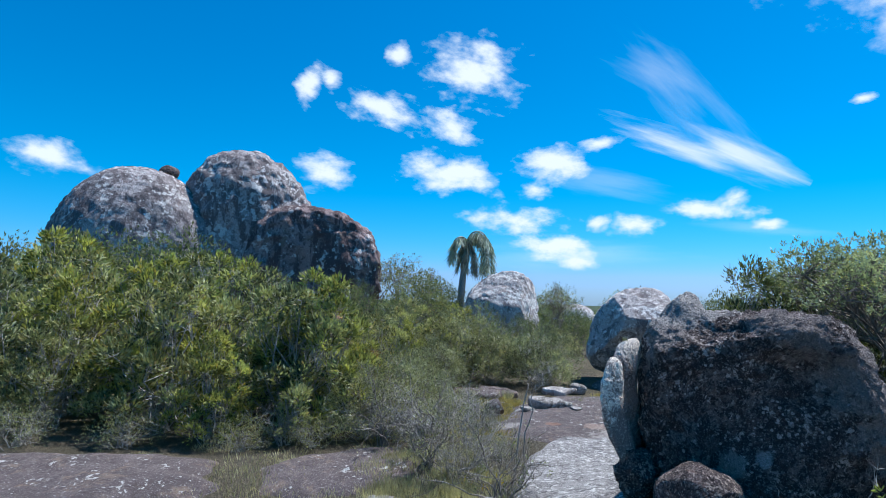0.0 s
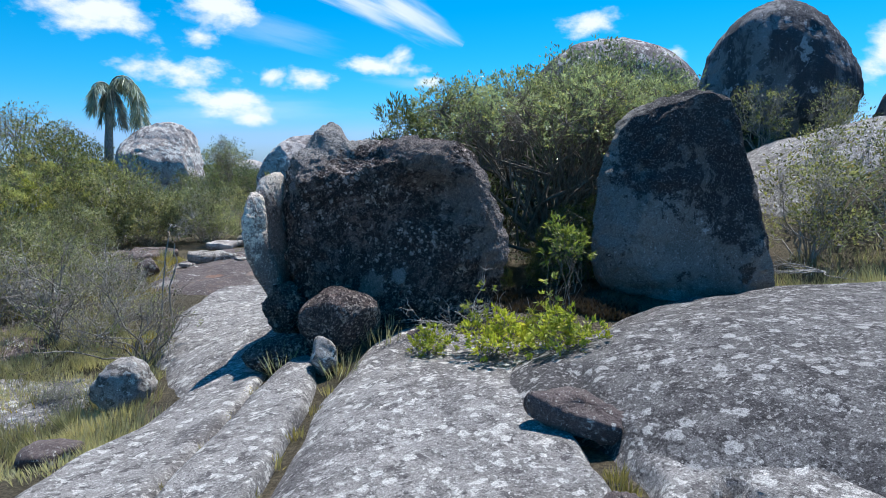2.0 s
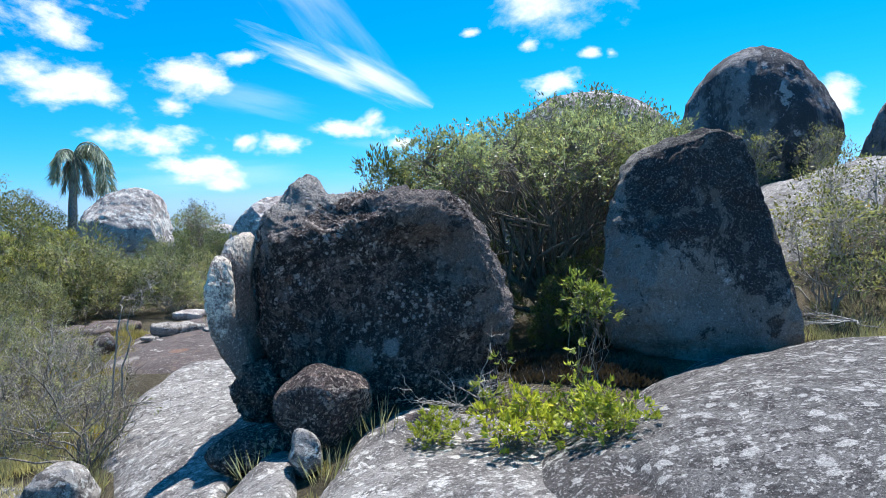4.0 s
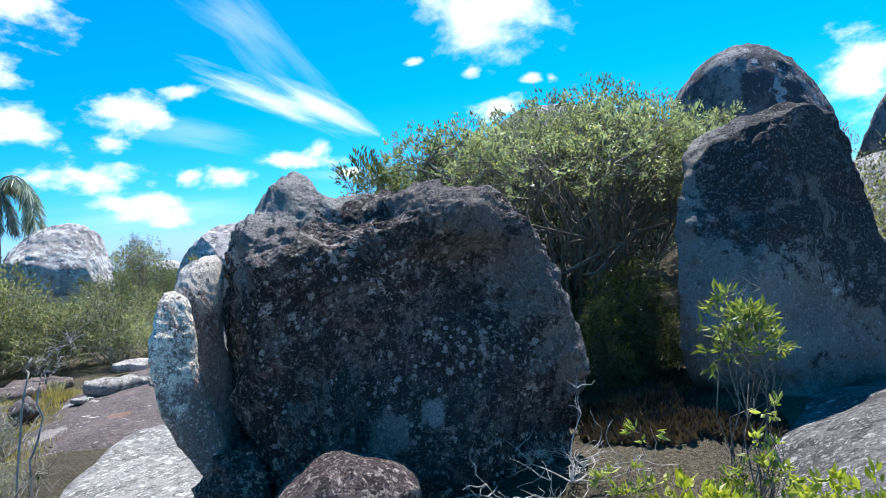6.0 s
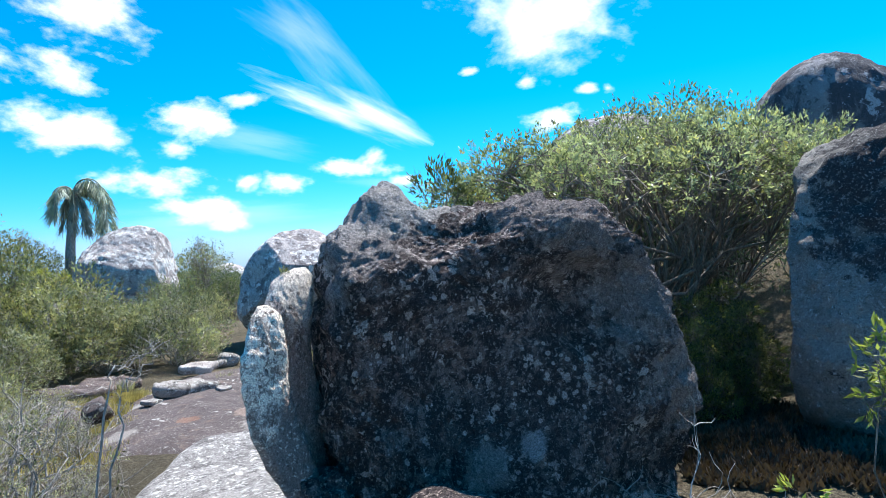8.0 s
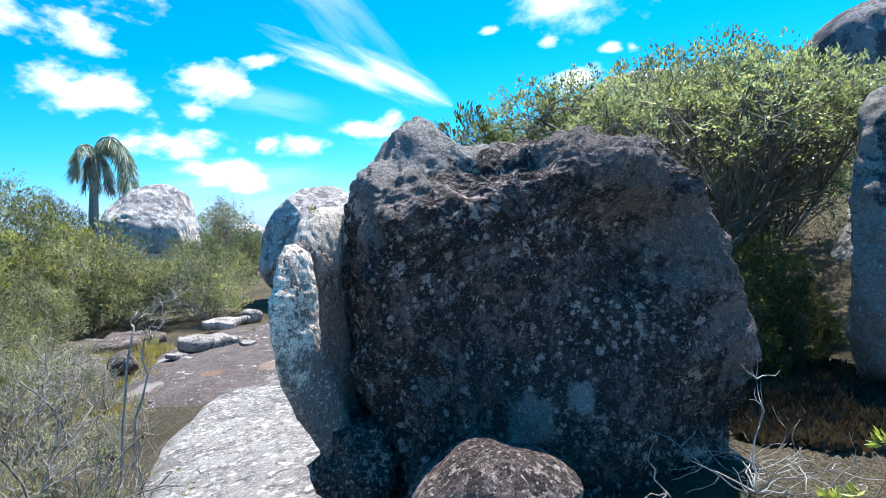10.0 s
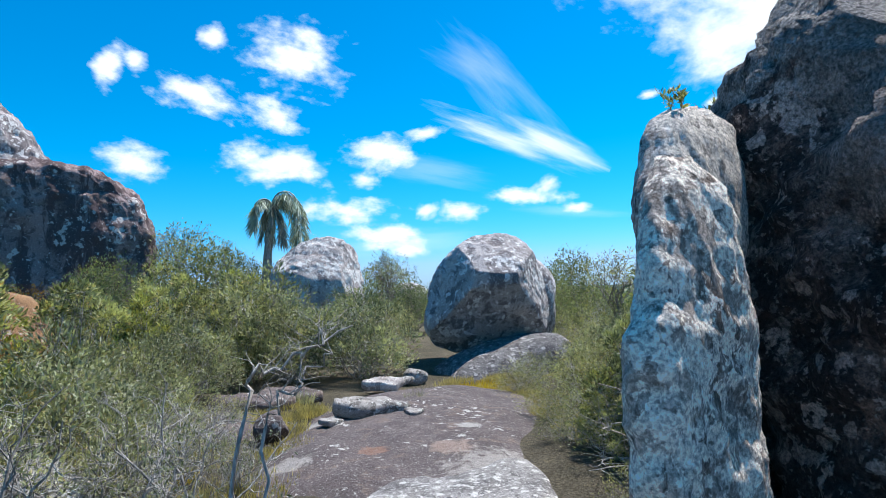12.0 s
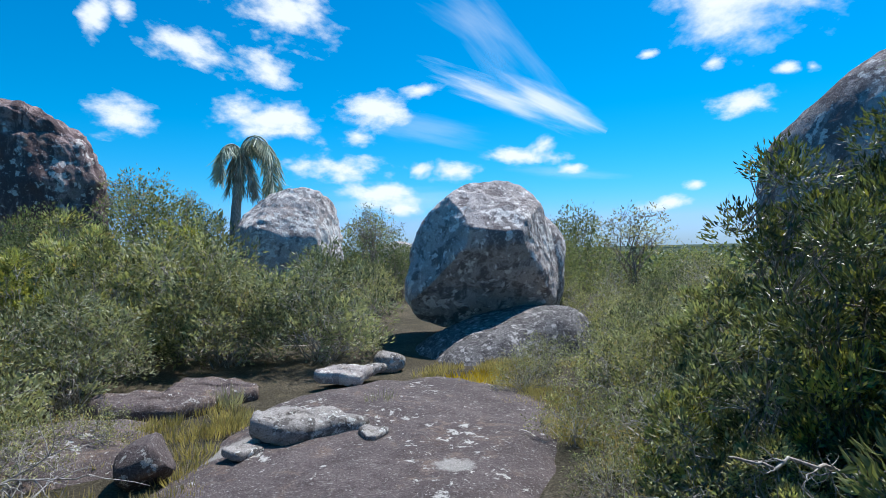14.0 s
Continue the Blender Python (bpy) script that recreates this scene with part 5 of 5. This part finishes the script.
woods()
slim = plant("tree", "slender thin-crowned tree standing above the scrub", "tree", 62, 1.8, 2.6, 14, 18, 6, 0.08, 0.026, GREYG, BARK, 0.02, 0.5, 0.4, 0.8, 0.3, ("trunk", "crown"), 1.0, group="thin trees", bare=0.2, twig_share=0.6)
spots(slim, "", (10.2, 20.5, 1.0, 0), (-2.2, 30.5, 1.45, 80), (-0.8, 31.5, 1.3, 150), (-3.4, 32, 1.3, 220), (5.6, 30, 1.2, 300))


# ---- grass ----
def grass(name, label, seed, centres, per, blade, width, material):
    rng = np.random.default_rng(seed)
    at, along = [], []
    for x, y, r, k in centres:
        m = int(per * k)
        a, d = rng.uniform(0, 2 * math.pi, m), np.sqrt(rng.random(m)) * r
        px, py = x + d * np.cos(a), y + d * np.sin(a)
        at.append(np.stack([px, py, height(px, py) + 0.0], 1))
        along.append(np.stack([np.cos(a) * 0.35, np.sin(a) * 0.35, np.full(m, 1.0)], 1))
    ob = new(name, mesh_of(name, *leaves_at(rng, np.concatenate(at), np.concatenate(along), blade, width, 0.28, 0.2), material))
    return tagged(ob, label, "grass", kind="stuff")


rg = np.random.default_rng(71)
strip = [(rg.uniform(-0.9, 0.75), rg.uniform(5.2, 9.0), rg.uniform(0.15, 0.4), 1) for _ in range(60)]
strip = [(min(x, 0.35 + (y - 5) * 0.12), y, r, k) for x, y, r, k in strip]
grass("dry_grass", "straw-coloured dry grass beside the path", 72, strip, 260, 0.13, 0.008, HAY)
left = [(rg.uniform(-4.5, 0.2), rg.uniform(4.0, 9.4), rg.uniform(0.2, 0.5), 1) for _ in range(60)]
grass("green_grass", "short green and yellow grass between the rocks", 73, left, 260, 0.075, 0.009, HAY)
tufts = [(0.05, 6.35, 0.08, 1.0), (0.1, 6.2, 0.06, 0.8), (1.65, 5.35, 0.1, 0.3), (2.0, 4.8, 0.14, 0.25), (2.45, 5.05, 0.16, 0.3), (8.0, 4.1, 0.35, 1.6), (8.6, 4.0, 0.4, 1.6), (7.5, 4.4, 0.2, 1.0), (1.55, 14.7, 0.12, 1.0), (3.0, 13.9, 0.1, 0.6)]
grass("grass_tuft", "dry upright tufts of pale grass", 74, tufts, 170, 0.22, 0.008, HAY)
cracks = [(0.2 + 0.23 * k + 0.02 * math.sin(k * 3), 2.75 + 0.46 * k, 0.05, 0.3) for k in range(6)] + [(0.95 + 0.21 * k, 3.2 + 0.33 * k, 0.05, 0.2) for k in range(6)] + [(2.36, 2.15, 0.06, 0.6), (2.45, 2.3, 0.05, 0.4), (2.27, 2.02, 0.04, 0.3)]
grass("crack_grass", "small plants growing in the rock's cracks", 75, cracks, 150, 0.08, 0.009, MOSSY)
verge = [(rg.uniform(1.0, 1.7), rg.uniform(11.6, 15.5), 0.2, 1) for _ in range(14)] + [(rg.uniform(4.2, 5.0), rg.uniform(11, 16), 0.3, 1) for _ in range(26)] + [(rg.uniform(3.6, 6.0), rg.uniform(15.2, 16.0), 0.25, 1) for _ in range(10)] + [(rg.uniform(-1, 1.2), rg.uniform(10, 15), 0.4, 1) for _ in range(24)]
grass("verge_grass", "yellow-green grass along the stained bedrock", 76, verge, 200, 0.11, 0.009, MOSSY)
litter = [(8.2, 4.6, 0.5, 1.5), (8.8, 4.9, 0.5, 1.5), (9.3, 4.3, 0.5, 1.5), (7.7, 4.9, 0.3, 1.0), (8.4, 4.1, 0.4, 1.2)]
grass("dry_litter", "dry grass and litter at the foot of the leaning boulder", 79, litter, 300, 0.13, 0.009, HAY)
# dark leaf layer added to paint deep shade between boulder and fang
floor_shade = [(4.6, 5.5, 0.45, 1.0), (5.2, 5.8, 0.5, 1.4), (5.6, 6.4, 0.55, 1.4), (4.9, 6.3, 0.5, 1.2), (5.0, 5.1, 0.35, 0.8)]
grass("leaf_litter", "dark leaves laid to stand for the shade under the tree", 80, floor_shade, 1500, 0.075, 0.045, SHADELEAF)
flowers = [(4.3, 15.0, 0.3, 1.0), (4.55, 15.15, 0.2, 0.6), (-0.2, 6.9, 0.25, 0.12), (0.35, 11.5, 0.15, 0.15), (0.6, 8.0, 0.3, 0.1)]
grass("yellow_flowers", "low yellow-flowered plants at the rock's edge", 77, flowers, 260, 0.1, 0.022, YELLOW)


# ---- clouds, far off ----
def cloud_material(name, soft, grain, dense, weight=1.9):
    m = bpy.data.materials.new(name)
    m.use_nodes = True
    n, l = m.node_tree.nodes, m.node_tree.links
    n.clear()
    uv = n.new("ShaderNodeTexCoord").outputs["UV"]
    info = n.new("ShaderNodeObjectInfo").outputs["Random"]
    ctr = n.new("ShaderNodeVectorMath")
    ctr.operation = "MULTIPLY_ADD"
    ctr.inputs[1].default_value, ctr.inputs[2].default_value = (2, 2, 0), (-1, -1, 0)
    l.new(uv, ctr.inputs[0])
    obj = n.new("ShaderNodeTexCoord").outputs["Object"]
    off = n.new("ShaderNodeVectorMath")
    off.operation = "MULTIPLY_ADD"
    off.inputs[1].default_value = grain
    l.new(obj, off.inputs[0])
    sh = n.new("ShaderNodeMath")
    sh.operation = "MULTIPLY"
    sh.inputs[1].default_value = 50
    l.new(info, sh.inputs[0])
    l.new(sh.outputs[0], off.inputs[2])
    ns = n.new("ShaderNodeTexNoise")
    ns.inputs["Scale"].default_value, ns.inputs["Detail"].default_value, ns.inputs["Roughness"].default_value = 1.0, 7, 0.58
    l.new(off.outputs[0], ns.inputs["Vector"])
    ln = n.new("ShaderNodeVectorMath")
    ln.operation = "LENGTH"
    l.new(ctr.outputs[0], ln.inputs[0])
    sub = n.new("ShaderNodeMath")
    sub.operation = "MULTIPLY_ADD"
    sub.inputs[1].default_value, sub.inputs[2].default_value = weight, -weight / 2
    l.new(ns.outputs["Fac"], sub.inputs[0])
    dif = n.new("ShaderNodeMath")
    dif.operation = "SUBTRACT"
    l.new(sub.outputs[0], dif.inputs[0])
    l.new(ln.outputs["Value"], dif.inputs[1])
    mr = n.new("ShaderNodeMapRange")
    mr.interpolation_type = "SMOOTHSTEP"
    for i, v in enumerate((-0.82, -0.82 + soft, 0.0, dense)):
        mr.inputs[i + 1].default_value = v
    l.new(dif.outputs[0], mr.inputs[0])
    em, tr, mx = n.new("ShaderNodeEmission"), n.new("ShaderNodeBsdfTransparent"), n.new("ShaderNodeMixShader")
    em.inputs["Color"].default_value, em.inputs["Strength"].default_value = (0.93, 0.975, 1.0, 1), 0.9
    l.new(mr.outputs[0], mx.inputs[0])
    l.new(tr.outputs[0], mx.inputs[1])
    l.new(em.outputs[0], mx.inputs[2])
    l.new(mx.outputs[0], n.new("ShaderNodeOutputMaterial").inputs["Surface"])
    return m


CUMULUS = cloud_material("cloud_cumulus", 0.8, (0.009, 0.009, 0.016), 0.95, 1.9)
CIRRUS = cloud_material("cloud_cirrus", 0.95, (0.0016, 0.012, 0.012), 0.8, 2.4)
WISP = cloud_material("cloud_wisp", 1.1, (0.0016, 0.012, 0.012), 0.2, 2.4)
FAN = cloud_material("cloud_fan", 0.9, (0.006, 0.006, 0.01), 0.97)


def cloud(bearing, up, wide, high, tilt, material, label, far=2400.0):
    """A thin far sheet of cloud at a bearing and height in degrees; wide and high are half sizes in degrees."""
    w, h = far * math.tan(radians(wide)), far * math.tan(radians(high))
    n = 7
    g = np.linspace(-1, 1, n)
    X, Z = np.meshgrid(g * w, g * h, indexing="ij")
    v = np.stack([X, 0.02 * (X ** 2 + Z ** 2) / far, Z], -1).reshape(-1, 3)
    i, j = np.meshgrid(np.arange(n - 1), np.arange(n - 1), indexing="ij")
    q = np.stack([i * n + j, (i + 1) * n + j, (i + 1) * n + j + 1, i * n + j + 1], -1).reshape(-1, 4)
    me = mesh_of("cloud", v, q, material)
    lay = me.uv_layers.new(name="sheet")
    uv = np.stack([v[q.ravel(), 0] / w * 0.5 + 0.5, v[q.ravel(), 2] / h * 0.5 + 0.5], 1).astype(np.float32)
    lay.data.foreach_set("uv", uv.ravel())
    a, e = radians(bearing), radians(up)
    ob = new("cloud", me)
    ob.matrix_world = pose(1 + far * math.sin(a) * math.cos(e), 4 + far * math.cos(a) * math.cos(e), 2 + far * math.sin(e)) @ pose(0, 0, 0, 0, 0, -bearing) @ pose(0, 0, 0, up, 0, 0) @ pose(0, 0, 0, 0, tilt, 0)
    return tagged(ob, label, "cloud", "clouds", "structure")


for row in [(6.5, 7.4, 5.7, 1.7, 0), (10.2, 5.0, 4.8, 1.6, 3), (12.4, 3.6, 2.9, 1.0, 0), (17.1, 6.9, 3.2, 1.3, 0), (14.0, 7.0, 1.9, 1.2, -25), (0.7, 11.6, 6.6, 2.5, 4), (9.6, 12.4, 4.2, 2.1, 0),
            (8.2, 10.2, 1.7, 1.2, 0), (14.1, 14.2, 2.6, 0.8, -5), (23.2, 8.2, 4.6, 1.2, 4), (25.1, 8.5, 1.8, 1.4, -20), (27.5, 6.8, 1.6, 0.7, 0), (2.2, 20.8, 5.0, 3.9, 10), (-6.0, 17.2, 5.2, 1.9, 16), (0.6, 15.6, 3.3, 2.0, 14)]:
    cloud(row[0], row[1], row[2] * 1.14, row[3] * 1.06, row[4], CUMULUS, "small white fair-weather cloud")
for row in [(-11.5, 11.4, 3.3, 2.2, 4), (-13.0, 18.7, 1.3, 2.6, 20), (-11.2, 19.3, 1.0, 1.3, 0), (-4.9, 21.6, 1.5, 1.5, 0), (42.0, 11.3, 3.4, 1.4, 0), (39.8, 14.8, 1.0, 0.8, 0), (35.8, 3.4, 3.2, 0.8, -3), (38.2, 4.9, 1.2, 0.6, 0), (34.4, 16.0, 1.1, 0.6, 0),
            (45.2, 13.5, 1.2, 0.7, 0), (46.9, 13.4, 0.9, 0.7, 0), (63.7, 7.4, 2.0, 2.8, 20), (70.9, 9.8, 3.4, 4.2, 0), (48.5, 8.2, 1.6, 1.2, 0), (-33.4, 10.2, 3.6, 1.7, 10), (-24, 8.5, 2.6, 1.2, 0)]:
    cloud(row[0], row[1], row[2] * 1.14, row[3] * 1.06, row[4], CUMULUS, "small white fair-weather cloud")
for row in [(22.0, 13.2, 10.2, 1.5, 21), (25.2, 13.0, 6.4, 1.7, 29)]:
    cloud(*row, CIRRUS, "thin streak of high ice cloud")
for row in [(15.0, 10.7, 8.0, 1.8, 12), (21.5, 17.6, 10.0, 3.6, 50), (12, 4.0, 16, 2.6, 0), (18.5, 20.0, 5.0, 3.0, 30), (26.0, 6.5, 7.0, 1.0, 4)]:
    cloud(*row, WISP, "faint veil of high ice cloud")
cloud(43.0, 23.0, 10.0, 9.0, 10, FAN, "large bright cloud near the sun")
cloud(36.0, 26.5, 12.0, 6.0, 15, FAN, "upper part of the bright cloud near the sun")
cloud(41.5, 19.5, 7.0, 5.5, -15, FAN, "bright heart of the cloud near the sun")
